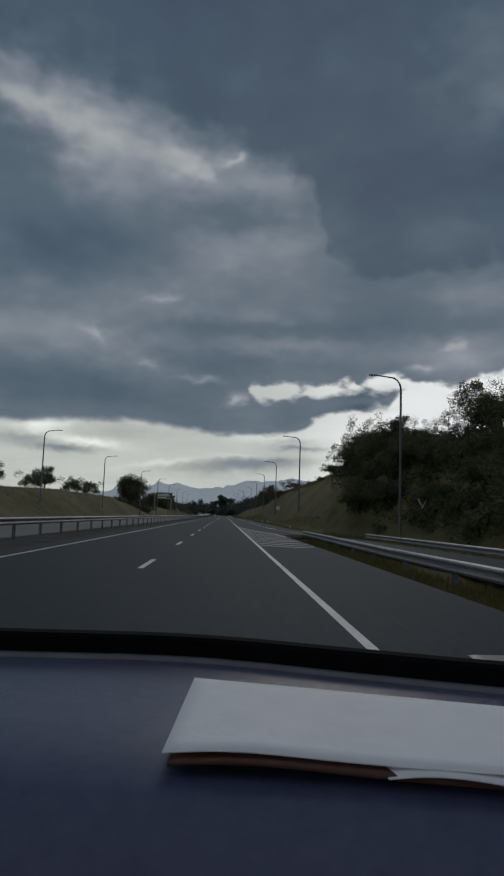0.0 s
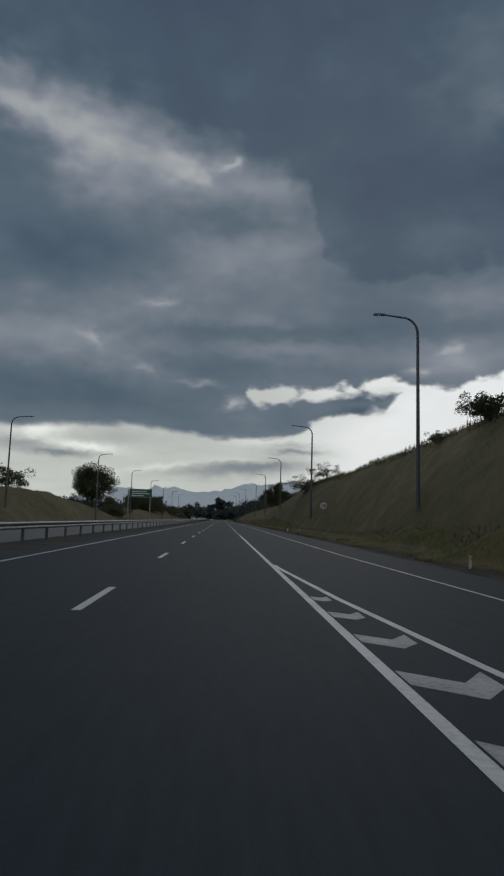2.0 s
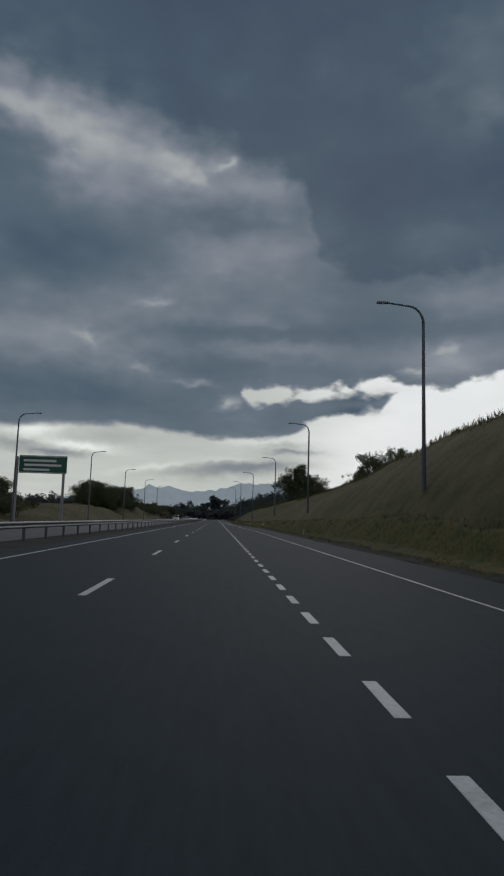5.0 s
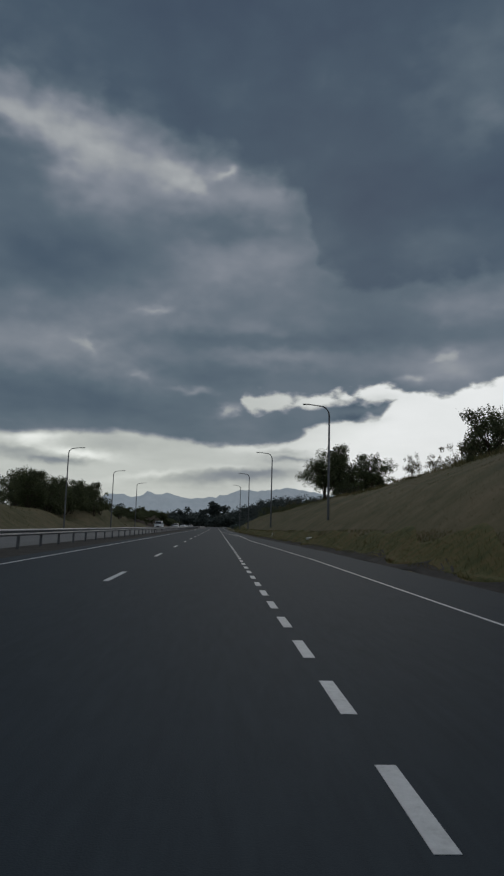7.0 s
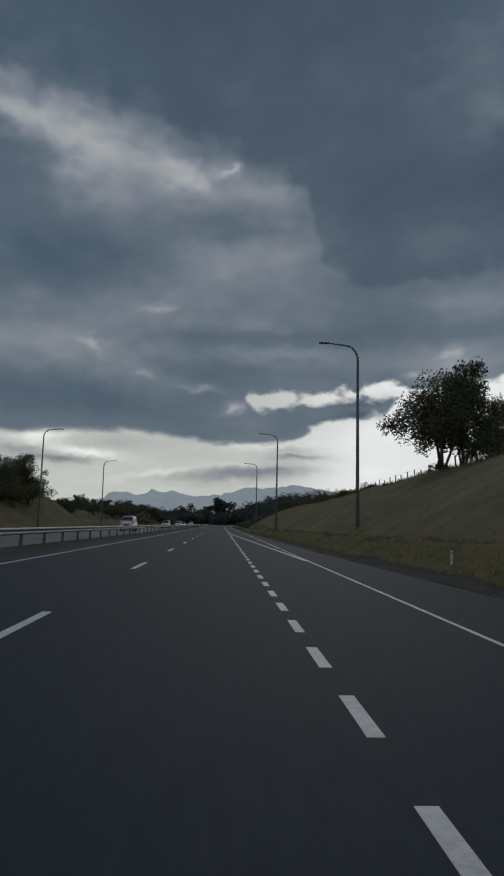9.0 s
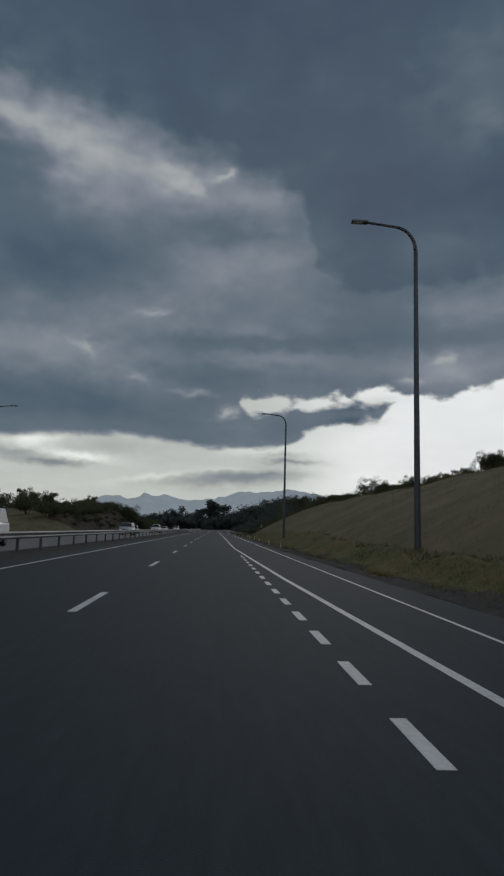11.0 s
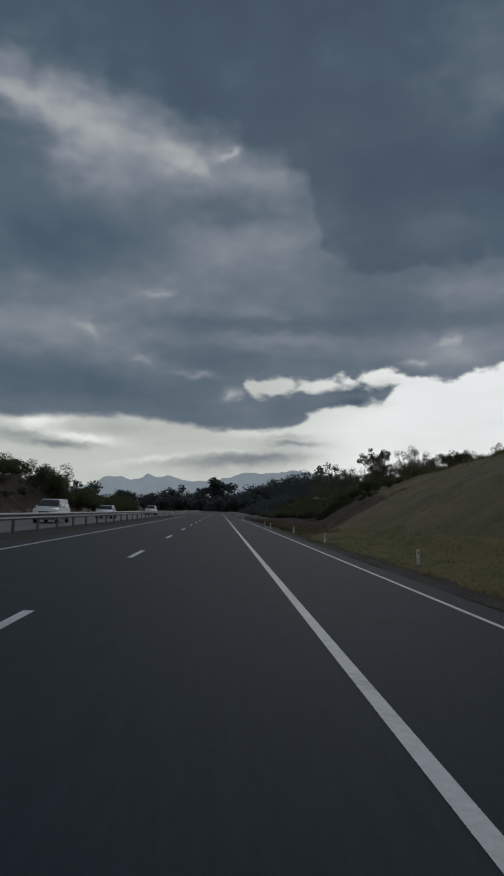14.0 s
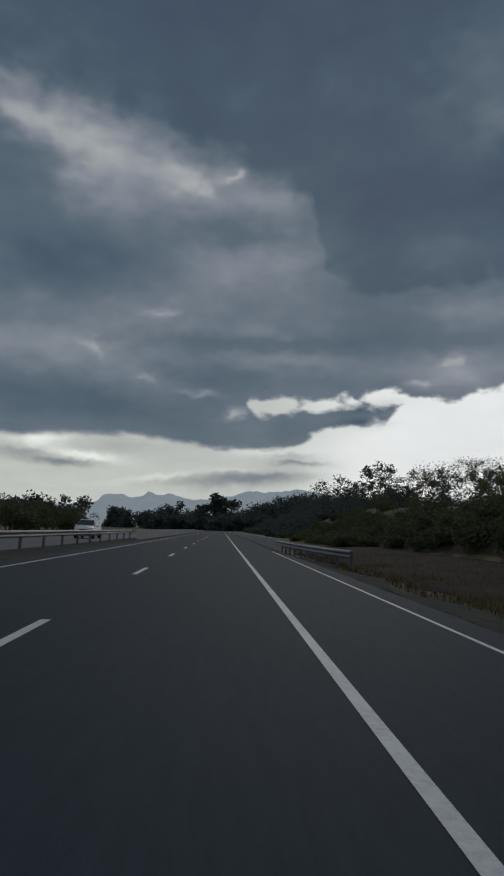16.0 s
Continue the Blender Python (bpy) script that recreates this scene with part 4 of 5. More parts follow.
# ---------------------------------------------------------------- grass and earth
def tufts(name, label, count, place, size, seed, mat=BLADES, blades=3):
    rnd3 = random.Random(seed)
    verts, faces = [], []
    for _ in range(count):
        x, y = place(rnd3)
        z = land(x, y) - 0.03
        for _ in range(blades):
            a = rnd3.uniform(0, 6.28)
            h = size * rnd3.uniform(0.5, 1.5)
            w = 0.07 * h
            dx, dy = math.cos(a), math.sin(a)
            px, py = x + rnd3.uniform(-0.3, 0.3) * size * 2, y + rnd3.uniform(-0.3, 0.3) * size * 2
            bend = rnd3.uniform(0.2, 0.7) * h
            n = len(verts)
            verts += [(px - dy * w, py + dx * w, z), (px + dy * w, py - dx * w, z), (px + dx * bend, py + dy * bend, z + h)]
            faces.append((n, n + 1, n + 2))
    return tagged(new(name, mesh_of(name, verts, faces, mat)), label, "grass", kind="stuff")


def nose_spot(r):
    return r.uniform(4.15, 6.2), r.uniform(-18, 30)


def verge_spot(r):
    y = r.uniform(-20, 426)
    if y < 28 and r.random() < 0.7:
        return r.uniform(4.15, 5.6), y
    e = max(curve_at(EDGE_R, y), curve_at(RAMP_R, y) if y < 32 else 0)
    return e + 0.5 + (1.7 + 1.1 * smooth_step(315, 345, y)) * r.random() ** 1.4, y


def slope_spot(r):
    y = r.uniform(30, 470)
    f, c = curve_at(FOOT_R, y), curve_at(CREST_X, y)
    return f + (c - f + 3.0) * r.random() - 3.0 * r.random() ** 2, y


def crest_spot(r):
    y = r.uniform(50, 470)
    return curve_at(CREST_X, y) + r.uniform(-1.2, 1.5), y


tufts("verge_grass", "rough mixed green and straw grass on the verge", 80000, verge_spot, 0.12, 21, BLADES_GREEN)
tufts("nose_grass", "taller unmown grass under the guardrail at the gore", 9000, nose_spot, 0.2, 27, BLADES_GREEN)
tufts("slope_grass", "dry grass covering the cut slope", 90000, slope_spot, 0.075, 22)
tufts("crest_grass", "tall dry grass along the crest of the cutting", 9000, crest_spot, 0.3, 24)
tufts("earth_weeds", "sparse brown weeds on the bare earth", 9000, lambda r: (curve_at(EDGE_R, 450) + 0.8 + r.random() ** 1.5 * 9, r.uniform(424, 480)), 0.13, 28, WEEDS_DARK)
tufts("shoulder_weeds", "clumps of green weeds at the edge of the shoulder", 1500, lambda r: (curve_at(EDGE_R, 450) + 1.2 + abs(r.gauss(0, 1.3)), r.choice((424, 431, 437, 446, 451, 458, 465, 472)) + r.gauss(0, 1.2)), 0.2, 29, BLADES_GREEN)
tufts("bank_grass", "dry grass on the bank of the opposite carriageway", 14000, lambda r: (r.uniform(-34, -17.6), r.uniform(-10, 480)), 0.2, 23)
tufts("median_weeds", "low weeds growing in the median dirt", 5000, lambda r: (r.uniform(-9.6, -7.1), r.uniform(-20, 500)), 0.10, 25)


def earth_patch(name, label, x0, x1, y0, y1, mat, step=1.0):
    nx, ny = 12, int((y1 - y0) / step)
    verts, faces = [], []
    for j in range(ny + 1):
        for i in range(nx + 1):
            y = y0 + (y1 - y0) * j / ny
            u = i / nx
            a = x0(y) + 0.4 * noise.noise((y * 0.4, 3.0, 0))
            b = x1(y) + 0.9 * noise.noise((y * 0.25, 7.0, 0))
            x = a + (b - a) * u
            rim = min(u, 1 - u, j / ny, 1 - j / ny)
            verts.append((x, y, land(x, y) + (0.07 if rim > 0.02 else -0.08) + 0.05 * noise.noise((x * 1.3, y * 1.3, 5))))
    for j in range(ny):
        for i in range(nx):
            o = j * (nx + 1) + i
            faces.append((o, o + 1, o + nx + 2, o + nx + 1))
    return tagged(new(name, mesh_of(name, verts, faces, mat, True)), label, "ground", kind="structure")


EARTH = material("dark_earth", [(0.022, 0.016, 0.013), (0.050, 0.037, 0.029), (0.105, 0.078, 0.056)], 0.95, (0.4, 3.0), 0.9, 14, spec=0.1)
earth_patch("ground_earth", "dark bare earth beside the shoulder", lambda y: curve_at(EDGE_R, y) + 0.9, lambda y: curve_at(FOOT_R, y) + 4.5, 421, 500, EARTH)
earth_patch("ground_bank", "dark brown earth face of the opposite bank", lambda y: -27.5, lambda y: -20.6, 396, 486, EARTH)
earth_patch("ground_verge", "lumpy green and straw turf between pavement and slope", lambda y: curve_at(EDGE_R, y) + 0.5, lambda y: curve_at(EDGE_R, y) + 2.1 + 1.4 * smooth_step(315, 345, y), 33, 424, VERGE)
earth_patch("ground_edge", "narrow strip of dirt along the pavement edge", lambda y: curve_at(EDGE_R, y) + 0.02, lambda y: curve_at(EDGE_R, y) + 0.75, 44, 482, DIRT)


def edging(x, y0, y1):
    """A broken run of low concrete edging stones at the pavement edge."""
    thing = tagged(new("concrete_edging"), "low broken concrete edging along the shoulder", "kerb")
    rnd4 = random.Random(14)
    y = y0
    while y < y1:
        long = rnd4.uniform(0.7, 1.1)
        if rnd4.random() < 0.85:
            part("stone", box_mesh("stone", CONCRETE, x, y, -0.2, x + 0.07, y + long - 0.03, 0.03 + rnd4.uniform(-0.015, 0.015), 0.012), thing)
        y += long


edging(4.22, 429, 437)


# ---------------------------------------------------------------- posts, signs, fence
def delineator():
    post = tagged(new("marker_post"), "short white plastic marker post standing in the grass", "marker post", group="marker posts along the shoulder")
    part("stake", box_mesh("stake", POST_WHITE, -0.04, -0.02, -0.3, 0.04, 0.02, 0.46, 0.012), post)
    part("reflector", box_mesh("reflector", REFLECTOR, -0.022, -0.026, 0.34, 0.022, -0.019, 0.41, 0.004), post, "small amber reflector")
    return post


first_post = None
for x, y, tilt in [(4.75, 346.5, 0), (4.95, 407.5, 2), (4.95, 419.5, -2), (4.75, 443, 1), (4.75, 359.5, 2), (5.0, 371.5, -2), (5.0, 383, 3), (5.3, 395, -3), (6.75, 251.3, 2), (7.6, 114.5, -4), (8.0, 106.5, 5), (4.5, 432.5, 0), (4.7, 336, 3), (7.6, 177.5, 9), (7.3, 58, 3)]:
    m = pose(x, y, land(x, y), 0, tilt, 0)
    if first_post is None:
        first_post = delineator()
        first_post.matrix_basis = m
    else:
        copy_thing(first_post, m)


def disc(bm, r, y0, y1, z, sides=28):
    made = bmesh.ops.create_cone(bm, cap_ends=True, segments=sides, radius1=r, radius2=r, depth=y1 - y0, matrix=Matrix.Translation((0, (y0 + y1) / 2, z)) @ Matrix.Rotation(radians(90), 4, "X"))
    return made


def round_sign(x, y, centre):
    sign = tagged(new("road_sign"), "round white speed sign with red ring reading 100", "road sign")
    sign.matrix_basis = pose(x, y, land(x, y))
    h = centre - land(x, y)
    v, f = tube([(0, 0.04, -0.5), (0, 0.04, h + 0.3)], [0.035, 0.035], 8)
    part("post", mesh_of("post", v, f, STEEL, True), sign)
    bm = bmesh.new()
    disc(bm, 0.38, -0.012, 0.0, h)
    plate = part("plate", from_bm("plate", bm, SIGN_RED), sign)
    bm = bmesh.new()
    disc(bm, 0.325, -0.018, -0.0125, h)
    part("face", from_bm("face", bm, SIGN_WHITE), plate, "white disc face")
    for k, figure in enumerate("100"):
        curve = bpy.data.curves.new("figure", "FONT")
        curve.body, curve.size, curve.extrude, curve.offset = figure, 0.40, 0.002, 0.008
        curve.align_x, curve.align_y = "CENTER", "CENTER"
        text = new("figure_source", curve)
        bpy.context.view_layer.update()
        me = bpy.data.meshes.new_from_object(text.evaluated_get(bpy.context.evaluated_depsgraph_get()))
        bpy.data.objects.remove(text)
        me.transform(pose((k - 1) * 0.155, -0.0205, h, 90) @ Matrix.Diagonal((0.72, 1.15, 1, 1)))
        me.materials.clear()
        me.materials.append(TYRE)
        part("figure", me, plate, "black figure of the number 100")


def triangle_sign(x, y, centre):
    sign = tagged(new("road_sign"), "triangular white give-way sign on a steel post", "road sign")
    sign.matrix_basis = pose(x, y, land(x, y))
    h = centre - land(x, y)
    v, f = tube([(0, 0.04, -0.5), (0, 0.04, h + 0.2)], [0.035, 0.035], 8)
    part("post", mesh_of("post", v, f, STEEL, True), sign)
    for name, r, y0, mat in (("plate", 0.52, -0.012, SIGN_WHITE), ("face", 0.30, -0.018, SIGN_BACK)):
        pts = [(r * math.sin(a), r * math.cos(a)) for a in (radians(60), radians(180), radians(300))]
        verts = [(px, y0, h + pz) for px, pz in pts] + [(px, y0 + 0.0055, h + pz) for px, pz in pts]
        part(name, mesh_of(name, verts, [(2, 1, 0), (3, 4, 5), (0, 1, 4, 3), (1, 2, 5, 4), (2, 0, 3, 5)], mat), sign)


round_sign(9.33, 99.2, 2.78)
triangle_sign(14.0, 30.7, 2.72)


def distance_board(x, y, centre):
    sign = tagged(new("distance_board"), "small upright green distance board on a thin post", "road sign")
    sign.matrix_basis = pose(x, y, land(x, y))
    h = centre - land(x, y)
    v, f = tube([(0, 0.03, -0.4), (0, 0.03, h + 0.2)], [0.025, 0.025], 8)
    part("post", mesh_of("post", v, f, STEEL_DARK, True), sign)
    board = part("board", box_mesh("board", SIGN_GREEN, -0.1, -0.006, h - 0.25, 0.1, 0.004, h + 0.25, 0.003), sign)
    for z0, z1, x0, x1 in ((0.10, 0.19, -0.05, 0.05), (-0.03, 0.06, -0.05, 0.05), (-0.16, -0.07, -0.05, 0.05)):
        part("bar", box_mesh("bar", SIGN_WHITE, x0, -0.0095, h + z0, x1, -0.0065, h + z1, 0.001), board, "pale lettering bar")


distance_board(6.5, 381.7, 1.79)


def gantry_sign():
    sign = tagged(new("direction_sign"), "large dark green direction sign on two steel posts", "direction sign")
    sign.matrix_basis = pose(-19.7, 195, 0)
    for x in (-2.75, 2.45):
        part("post", box_mesh("post", STEEL, x - 0.13, 0.06, -0.6, x + 0.13, 0.3, 7.6, 0.02), sign)
    panel = part("panel", box_mesh("panel", SIGN_GREEN, -2.5, -0.04, 5.75, 2.8, 0.02, 7.75, 0.03), sign)
    for z0, z1, x0, x1 in ((7.62, 7.68, -2.4, 2.7), (7.05, 7.3, -2.0, 1.6), (6.55, 6.8, -1.9, 2.2), (6.05, 6.28, -2.0, 0.9), (5.82, 5.88, -2.4, 2.7)):
        part("bar", box_mesh("bar", SIGN_WHITE, x0, -0.046, z0, x1, -0.0405, z1, 0.001), panel, "pale lettering bar")
    for z in (6.1, 7.3):
        part("rail", box_mesh("rail", STEEL_DARK, -2.6, 0.02, z - 0.05, 2.6, 0.06, z + 0.05, 0.005), sign)


gantry_sign()


def crest_fence():
    fence = tagged(new("fence"), "row of weathered posts with wire along the crest", "fence")
    post = box_mesh("post", BARK, -0.05, -0.05, -0.5, 0.05, 0.05, 1.0, 0.01)
    spots = []
    for k in range(24):
        y = 262 + 2.4 * k
        x = curve_at(CREST_X, y) + 0.6
        spots.append((x, y, land(x, y)))
        part("post", post, fence, m=pose(x, y, land(x, y) - 0.1 * (k % 3), (k * 7) % 5 - 2, (k * 5) % 7 - 3, 0))
    for h in (0.45, 0.95):
        v, f = tube([(x, y, z + h) for x, y, z in spots], [0.006] * len(spots), 4)
        part("wire", mesh_of("wire", v, f, STEEL_DARK), fence)


crest_fence()


def litter(x, y):
    bm = bmesh.new()
    bmesh.ops.create_icosphere(bm, subdivisions=3, radius=0.3)
    for v in bm.verts:
        v.co *= 1 + 0.5 * noise.noise(v.co * 6)
        v.co.z *= 0.4
    ob = tagged(new("plastic_sheet", from_bm("plastic_sheet", bm, POST_WHITE)), "crumpled white plastic sheet lying on the verge", "litter")
    ob.matrix_basis = pose(x, y, land(x, y) + 0.06, 0, 0, 30)


litter(7.7, 227.5)


# ---------------------------------------------------------------- vehicles on the opposite carriageway
def loft(stations, name, mat):
    """stations: (y, [(x, z) for one half, bottom to top]); closes both sides."""
    bm = bmesh.new()
    rings = []
    for y, half in stations:
        ring = [bm.verts.new((x, y, z)) for x, z in half] + [bm.verts.new((-x, y, z)) for x, z in reversed(half)]
        rings.append(ring)
    for a, b in zip(rings, rings[1:]):
        n = len(a)
        for i in range(n):
            bm.faces.new((a[i], a[(i + 1) % n], b[(i + 1) % n], b[i]))
    bm.faces.new(rings[0][::-1])
    bm.faces.new(rings[-1])
    bmesh.ops.bevel(bm, geom=[e for e in bm.edges if e.calc_face_angle(0) > 0.5], offset=0.03, segments=2, affect="EDGES", profile=0.6)
    return from_bm(name, bm, mat, True)


def vehicle(kind, paint, label, x, y):
    """The front points towards -y."""
    car = tagged(new("car" if kind != "van" else "van"), label, "car" if kind != "van" else "van", group="vehicles on the opposite carriageway")
    tall, long = {"suv": (1.78, 4.7), "car": (1.48, 4.4), "van": (2.1, 4.9)}[kind]
    w, belt = 0.90, 0.62 * tall
    hood = {"suv": 0.62, "car": 0.60, "van": 0.60}[kind] * tall
    f, r = -long / 2, long / 2
    nose = {"suv": 1.15, "car": 1.2, "van": 0.55}[kind]

    def half(wide, z0, z1):
        return [(wide * 0.86, z0), (wide, z0 + 0.18), (wide, (z0 + z1) / 2), (wide * 0.95, z1)]

    part("body", loft([(f, half(w * 0.80, 0.36, hood * 0.70)), (f + 0.12, half(w * 0.94, 0.27, hood * 0.9)), (f + 0.5, half(w, 0.24, hood * 0.97)), (f + nose, half(w, 0.24, belt)),
                       (r - 0.5, half(w, 0.25, belt)), (r - 0.08, half(w * 0.96, 0.28, belt * 0.98)), (r, half(w * 0.86, 0.38, belt * 0.85))], "body", paint), car)

    def cab(wide, wt, z0, z1):
        return [(wide, z0), (wt, z1 - 0.06), (wt * 0.9, z1)]

    back = 0.25 if kind != "car" else 0.85
    rake = {"suv": 0.75, "car": 0.85, "van": 0.7}[kind]
    z0 = belt - 0.03
    part("cabin", loft([(f + nose - 0.02, cab(w * 0.92, w * 0.90, z0, z0 + 0.08)), (f + nose + rake, cab(w * 0.94, w * 0.74, z0, tall)), (r - back - 0.25, cab(w * 0.94, w * 0.76, z0, tall)), (r - back + 0.12, cab(w * 0.92, w * 0.86, z0, z0 + 0.1))], "cabin", paint), car)
    # glass panes, a few millimetres proud of the cabin
    slope = (tall - z0 - 0.08) / (rake + 0.02)
    ya, yb = f + nose + 0.06, f + nose + rake - 0.10
    za, zb = [z0 + 0.08 + (q - (f + nose - 0.02)) * slope + 0.012 for q in (ya, yb)]
    xs0, xs1 = w * 0.84, w * 0.70
    part("windscreen", mesh_of("windscreen", [(-xs0, ya, za), (xs0, ya, za), (xs1, yb, zb), (-xs1, yb, zb), (-xs0, ya + 0.03, za - 0.03), (xs0, ya + 0.03, za - 0.03), (xs1, yb + 0.03, zb - 0.03), (-xs1, yb + 0.03, zb - 0.03)],
                                     [(0, 1, 2, 3), (7, 6, 5, 4), (0, 4, 5, 1), (1, 5, 6, 2), (2, 6, 7, 3), (3, 7, 4, 0)], GLASS_DARK), car)
    for side in (-1, 1):
        y_a, y_b = f + nose + 0.45, f + nose + rake + 0.1
        y_c, y_d = r - back - 0.35, r - back - 0.05
        xa, xb = side * (w * 0.935), side * (w * 0.79)
        v = [(xa, y_a, z0 + 0.07), (xa, y_d, z0 + 0.07), (xb, y_c, tall - 0.2), (xb, y_b, tall - 0.2)]
        v += [(a - side * 0.03, b, c) for a, b, c in v]
        part("side_window", mesh_of("side_window", v, [(0, 1, 2, 3), (7, 6, 5, 4), (0, 4, 5, 1), (1, 5, 6, 2), (2, 6, 7, 3), (3, 7, 4, 0)], GLASS_DARK), car)
        part("headlight", box_mesh("headlight", LAMP_GLASS, side * w * 0.60 - 0.16, f - 0.012, hood * 0.62, side * w * 0.60 + 0.16, f + 0.15, hood * 0.80, 0.03), car, "clear headlight")
        part("mirror", box_mesh("mirror", paint, side * (w + 0.10) - 0.09, f + nose + 0.55, belt + 0.02, side * (w + 0.10) + 0.09, f + nose + 0.68, belt + 0.18, 0.03), car)
        for wy in (f + 0.85, r - 0.85):
            bm = bmesh.new()
            bmesh.ops.create_cone(bm, cap_ends=True, segments=24, radius1=0.34, radius2=0.34, depth=0.22, matrix=Matrix.Translation((side * (w - 0.10), wy, 0.33)) @ Matrix.Rotation(radians(90), 4, "Y"))
            bmesh.ops.bevel(bm, geom=[e for e in bm.edges if e.calc_face_angle(0) > 1], offset=0.04, segments=2, affect="EDGES")
            wheel = part("wheel", from_bm("wheel", bm, TYRE, True), car, "black rubber tyre")
            bm = bmesh.new()
            bmesh.ops.create_cone(bm, cap_ends=True, segments=20, radius1=0.21, radius2=0.19, depth=0.03, matrix=Matrix.Translation((side * (w + 0.022), wy, 0.33)) @ Matrix.Rotation(radians(90), 4, "Y"))
            part("rim", from_bm("rim", bm, STEEL), wheel)
    part("grille", box_mesh("grille", TYRE, -w * 0.42, f - 0.01, hood * 0.56, w * 0.42, f + 0.1, hood * 0.78, 0.02), car, "black grille")
    part("bumper", box_mesh("bumper", TRIM_GREY, -w * 0.86, f - 0.05, 0.30, w * 0.86, f + 0.3, 0.46, 0.04), car)
    part("plate", box_mesh("plate", SIGN_WHITE, -0.2, f - 0.058, 0.36, 0.2, f - 0.048, 0.45, 0.003), car, "blank pale plate bar")
    car.matrix_basis = pose(x, y, -0.02)
    return car


vehicle("van", CAR_WHITE, "white van driving on the opposite carriageway", -12.6, 326)
vehicle("suv", CAR_SILVER, "silver sport utility vehicle behind the median guardrail", -12.4, 384)
vehicle("car", CAR_DARK, "dark saloon car on the opposite carriageway", -14.8, 410)
vehicle("suv", CAR_WHITE, "white sport utility vehicle on the opposite carriageway", -12.4, 429)
vehicle("car", CAR_WHITE, "white saloon car on the opposite carriageway", -12.6, 454)
vehicle("suv", CAR_WHITE, "white sport utility vehicle near the bridge", -12.4, 501)


# ---------------------------------------------------------------- the car that carries the camera, as it stands at the start
def own_car():
    car = tagged(new("passenger_car"), "car front with a navy blue dashboard", "car")
    ox, oy = -0.14, -15.47

    def windscreen_base(x):
        return 0.80 - 0.035 * smooth_step(-0.1, 0.15, x) - 0.10 * smooth_step(0.0, 0.42, x) - 0.02 * smooth_step(-0.4, -1.2, x)

    xs = [-1.20 + 0.05 * k for k in range(32)]
    verts, faces = [], []
    shape = [(0.0, 1.126), (0.25, 1.130), (0.5, 1.130), (0.75, 1.129), (1.0, 1.125)]
    drop = [(-0.02, 1.118), (-0.05, 1.102), (-0.085, 1.068), (-0.11, 1.02), (-0.13, 0.93), (-0.10, 0.80), (0.02, 0.62), (0.22, 0.55)]
    n = len(shape) + len(drop)
    for x in xs:
        yf, yr = windscreen_base(x), 0.452 - 0.02 * (x + 0.1)
        verts += [(x, yf + (yr - yf) * u, z) for u, z in shape] + [(x, yr + d, z) for d, z in drop]
    for k in range(len(xs) - 1):
        for i in range(n - 1):
            o = k * n + i
            faces.append((o, o + 1, o + n + 1, o + n))
    top = part("dashboard", mesh_of("dashboard", verts, faces, DASH, True), car, "navy blue soft plastic dashboard")
    for name, y0, y1, z0, z1, mat in (("windscreen_edge", 0.004, 0.03, 1.115, 1.153, FRIT), ("cowl_trim", -0.010, 0.003, 1.115, 1.1315, TRIM_GREY)):
        verts, faces = [], []
        for x in xs:
            yf = windscreen_base(x)
            verts += [(x, yf + y0, z0), (x, yf + y0, z1 - 0.004), (x, yf + y0 + 0.004, z1), (x, yf + y1, z1), (x, yf + y1, z0)]
        for k in range(len(xs) - 1):
            for i in range(5):
                o, p = k * 5 + i, k * 5 + (i + 1) % 5
                faces.append((o, p, p + 5, o + 5))
        part(name, mesh_of(name, verts, faces, mat), car)
    bm = bmesh.new()
    box(bm, 0.325, 0.60, 1.08, 0.42, 0.86, 1.132, 0.012)
    part("pillar_trim", from_bm("pillar_trim", bm, TRIM_GREY), car)
    part("vent", box_mesh("vent", FRIT, 0.075, 0.322, 1.02, 0.155, 0.345, 1.026, 0.002), top, "narrow dark vent slot")
    part("firewall", box_mesh("firewall", FRIT, -1.18, 0.70, 0.30, 0.34, 0.86, 1.10, 0.02), car)
    w, mid = 0.82, -0.42
    bm = bmesh.new()
    rings = []
    for y, hw, z0, z1 in ((0.86, w, 0.30, 1.02), (1.2, w, 0.26, 0.97), (1.7, w, 0.26, 0.87), (2.05, w * 0.94, 0.26, 0.76), (2.2, w * 0.85, 0.34, 0.62)):
        rings.append([bm.verts.new((mid + a * hw, y, z)) for a, z in ((-0.95, z0), (-1, z0 + 0.2), (-0.97, z1 - 0.08), (-0.75, z1), (0.75, z1), (0.97, z1 - 0.08), (1, z0 + 0.2), (0.95, z0))])
    for a, b in zip(rings, rings[1:]):
        for i in range(8):
            bm.faces.new((a[i], a[(i + 1) % 8], b[(i + 1) % 8], b[i]))
    bm.faces.new(rings[0])
    bm.faces.new(rings[-1][::-1])
    part("front_body", from_bm("front_body", bm, CAR_DARK, True), car)
    part("floor_pan", box_mesh("floor_pan", FRIT, mid - w, -0.9, 0.22, mid + w, 0.86, 0.34, 0.03), car)
    for side in (-1, 1):
        bm = bmesh.new()
        bmesh.ops.create_cone(bm, cap_ends=True, segments=24, radius1=0.31, radius2=0.31, depth=0.19, matrix=Matrix.Translation((mid + side * (w - 0.06), 1.5, 0.31)) @ Matrix.Rotation(radians(90), 4, "Y"))
        wheel = part("wheel", from_bm("wheel", bm, TYRE, True), car)
        bm = bmesh.new()
        bmesh.ops.create_cone(bm, cap_ends=True, segments=20, radius1=0.2, radius2=0.18, depth=0.02, matrix=Matrix.Translation((mid + side * (w + 0.045), 1.5, 0.31)) @ Matrix.Rotation(radians(90), 4, "Y"))
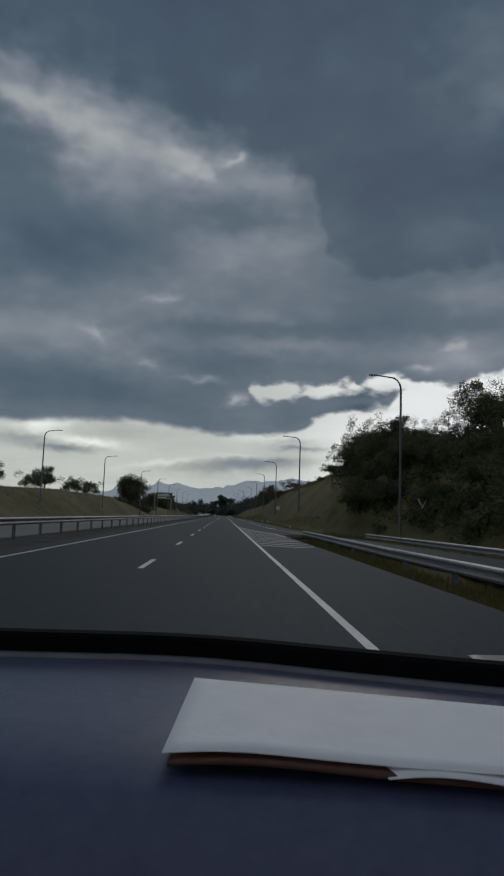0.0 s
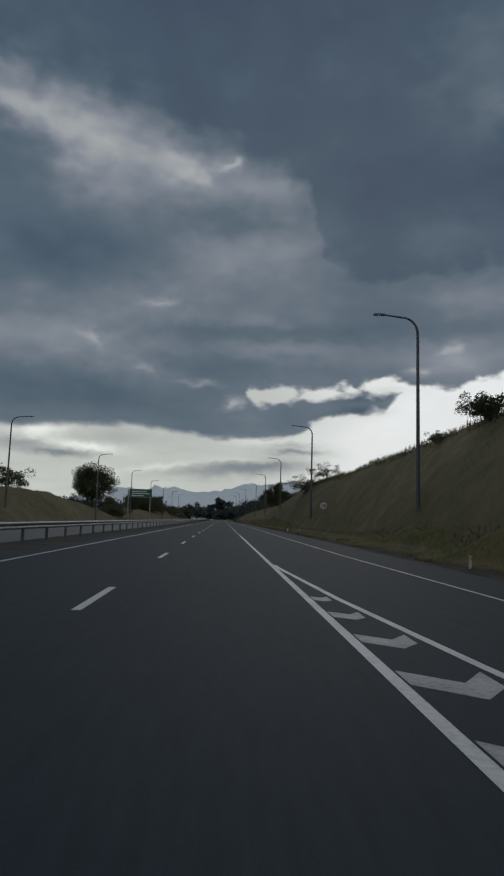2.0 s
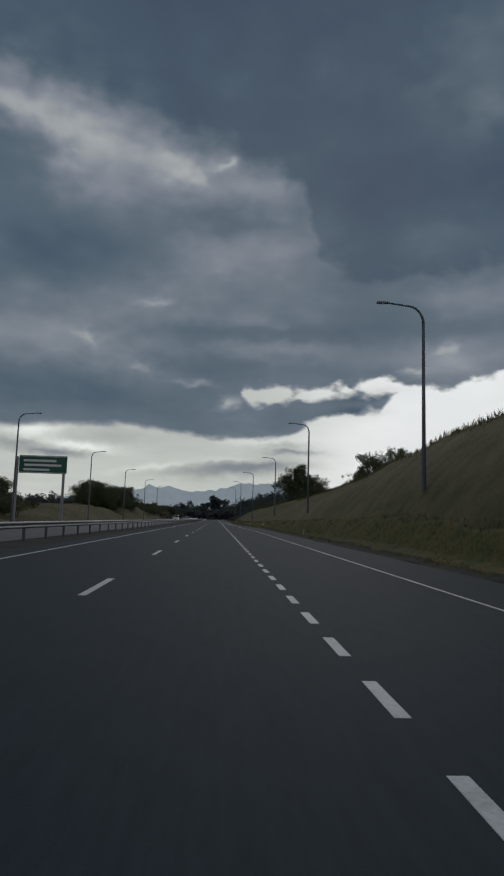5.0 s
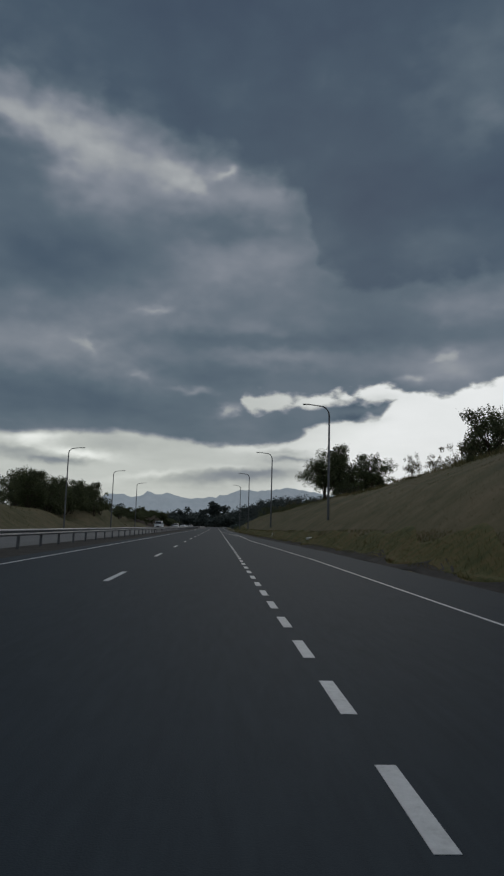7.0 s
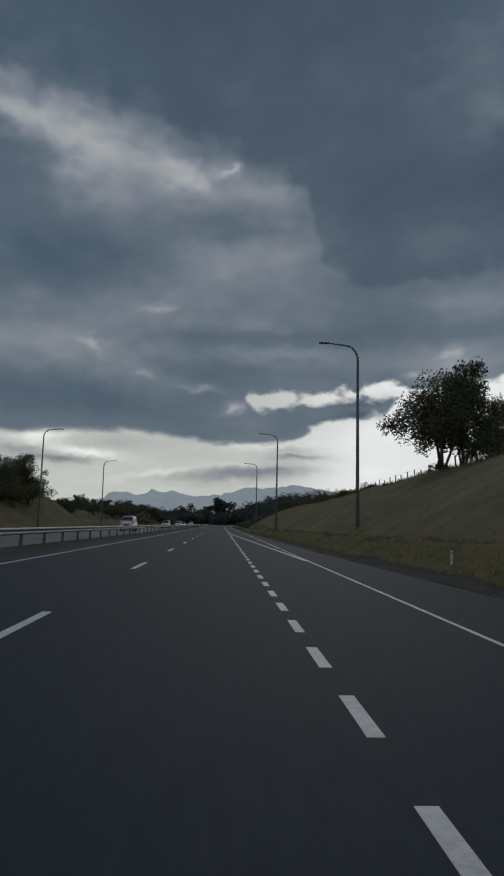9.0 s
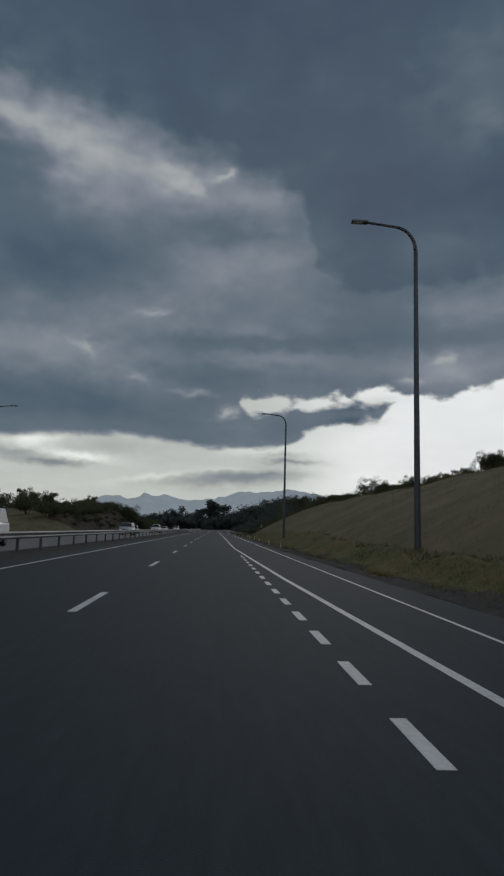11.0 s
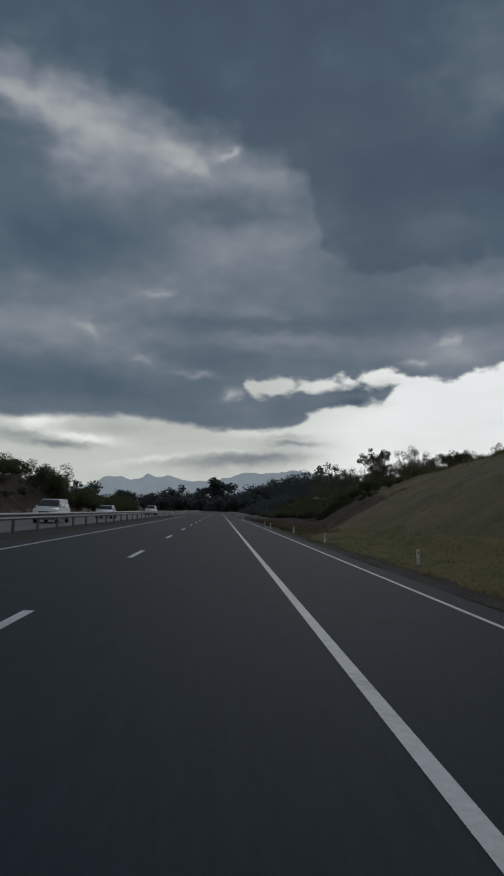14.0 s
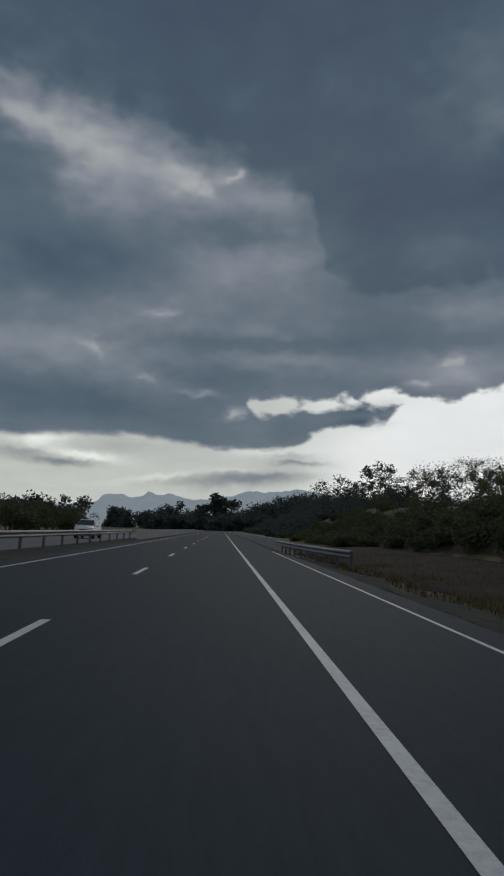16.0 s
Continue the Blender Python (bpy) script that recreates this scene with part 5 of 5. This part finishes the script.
        part("rim", from_bm("rim", bm, STEEL), wheel)
    for side in (-1, 1):
        bm = bmesh.new()
        bmesh.ops.create_cone(bm, cap_ends=True, segments=24, radius1=0.31, radius2=0.31, depth=0.19, matrix=Matrix.Translation((mid + side * (w - 0.06), -0.75, 0.31)) @ Matrix.Rotation(radians(90), 4, "Y"))
        part("wheel", from_bm("wheel", bm, TYRE, True), car)
    # unseen cover over the seats, added to shade the dashboard, with its pillars
    part("roof", box_mesh("roof", TRIM_GREY, mid - w, -1.3, 1.53, mid + w, -0.12, 1.58, 0.02), car, "unseen grey headliner shading the dashboard")
    for side in (-1, 1):
        part("door_panel", box_mesh("door_panel", DASH, mid + side * w - 0.03, -1.3, 0.34, mid + side * w + 0.03, 0.50, 1.0, 0.02), car)
        part("pillar", box_mesh("pillar", TRIM_GREY, mid + side * (w - 0.02) - 0.03, -1.28, 0.98, mid + side * (w - 0.02) + 0.03, -1.12, 1.54, 0.02), car)
    car.matrix_basis = pose(ox, oy, 0)

    # papers lying on the dashboard
    def sheet(name, label, category, corners, z, lift, thick, mat, sag=0.0):
        verts, faces = [], []
        nx, ny = 24, 8
        a, b, c, d = [Vector(p) for p in corners]
        for layer in (0, 1):
            for j in range(ny + 1):
                for i in range(nx + 1):
                    u, v = i / nx, j / ny
                    p = a.lerp(b, u).lerp(d.lerp(c, u), v)
                    zz = z + lift * v + 0.004 * math.sin(u * 7) * v + sag * math.sin(u * 11 + 1) * v - layer * thick
                    verts.append((ox + p.x, oy + p.y, zz))
        m = (nx + 1) * (ny + 1)
        for j in range(ny):
            for i in range(nx):
                o = j * (nx + 1) + i
                faces.append((o, o + 1, o + nx + 2, o + nx + 1))
                faces.append((o + m, o + nx + 1 + m, o + nx + 2 + m, o + 1 + m))
        for i in range(nx):
            o = ny * (nx + 1) + i
            faces.append((o, o + 1, o + 1 + m, o + m))
            faces.append((i + 1, i, i + m, i + 1 + m))
        for j in range(ny):
            o = j * (nx + 1)
            faces.append((o, o + nx + 1, o + nx + 1 + m, o + m))
            o += nx
            faces.append((o + nx + 1, o, o + m, o + nx + 1 + m))
        return tagged(new(name, mesh_of(name, verts, faces, mat, True)), label, category)

    sheet("folder", "brown card folder lying on the dashboard", "folder", [(-0.012, 0.655), (0.36, 0.555), (0.31, 0.424), (-0.0265, 0.4535)], 1.1345, 0.0, 0.003, CARD, 0.0012)
    sheet("paper_sheet", "blank white paper sheet on a brown folder", "paper", [(-0.018, 0.672), (0.37, 0.566), (0.31, 0.434), (-0.0305, 0.4565)], 1.1375, 0.0015, 0.001, PAPER, 0.0016)
    sheet("paper_sheet", "second white sheet under the brown folder", "paper", [(0.02, 0.64), (0.37, 0.545), (0.31, 0.416), (0.12, 0.4385)], 1.1325, 0.0, 0.001, PAPER, 0.0006)


own_car()
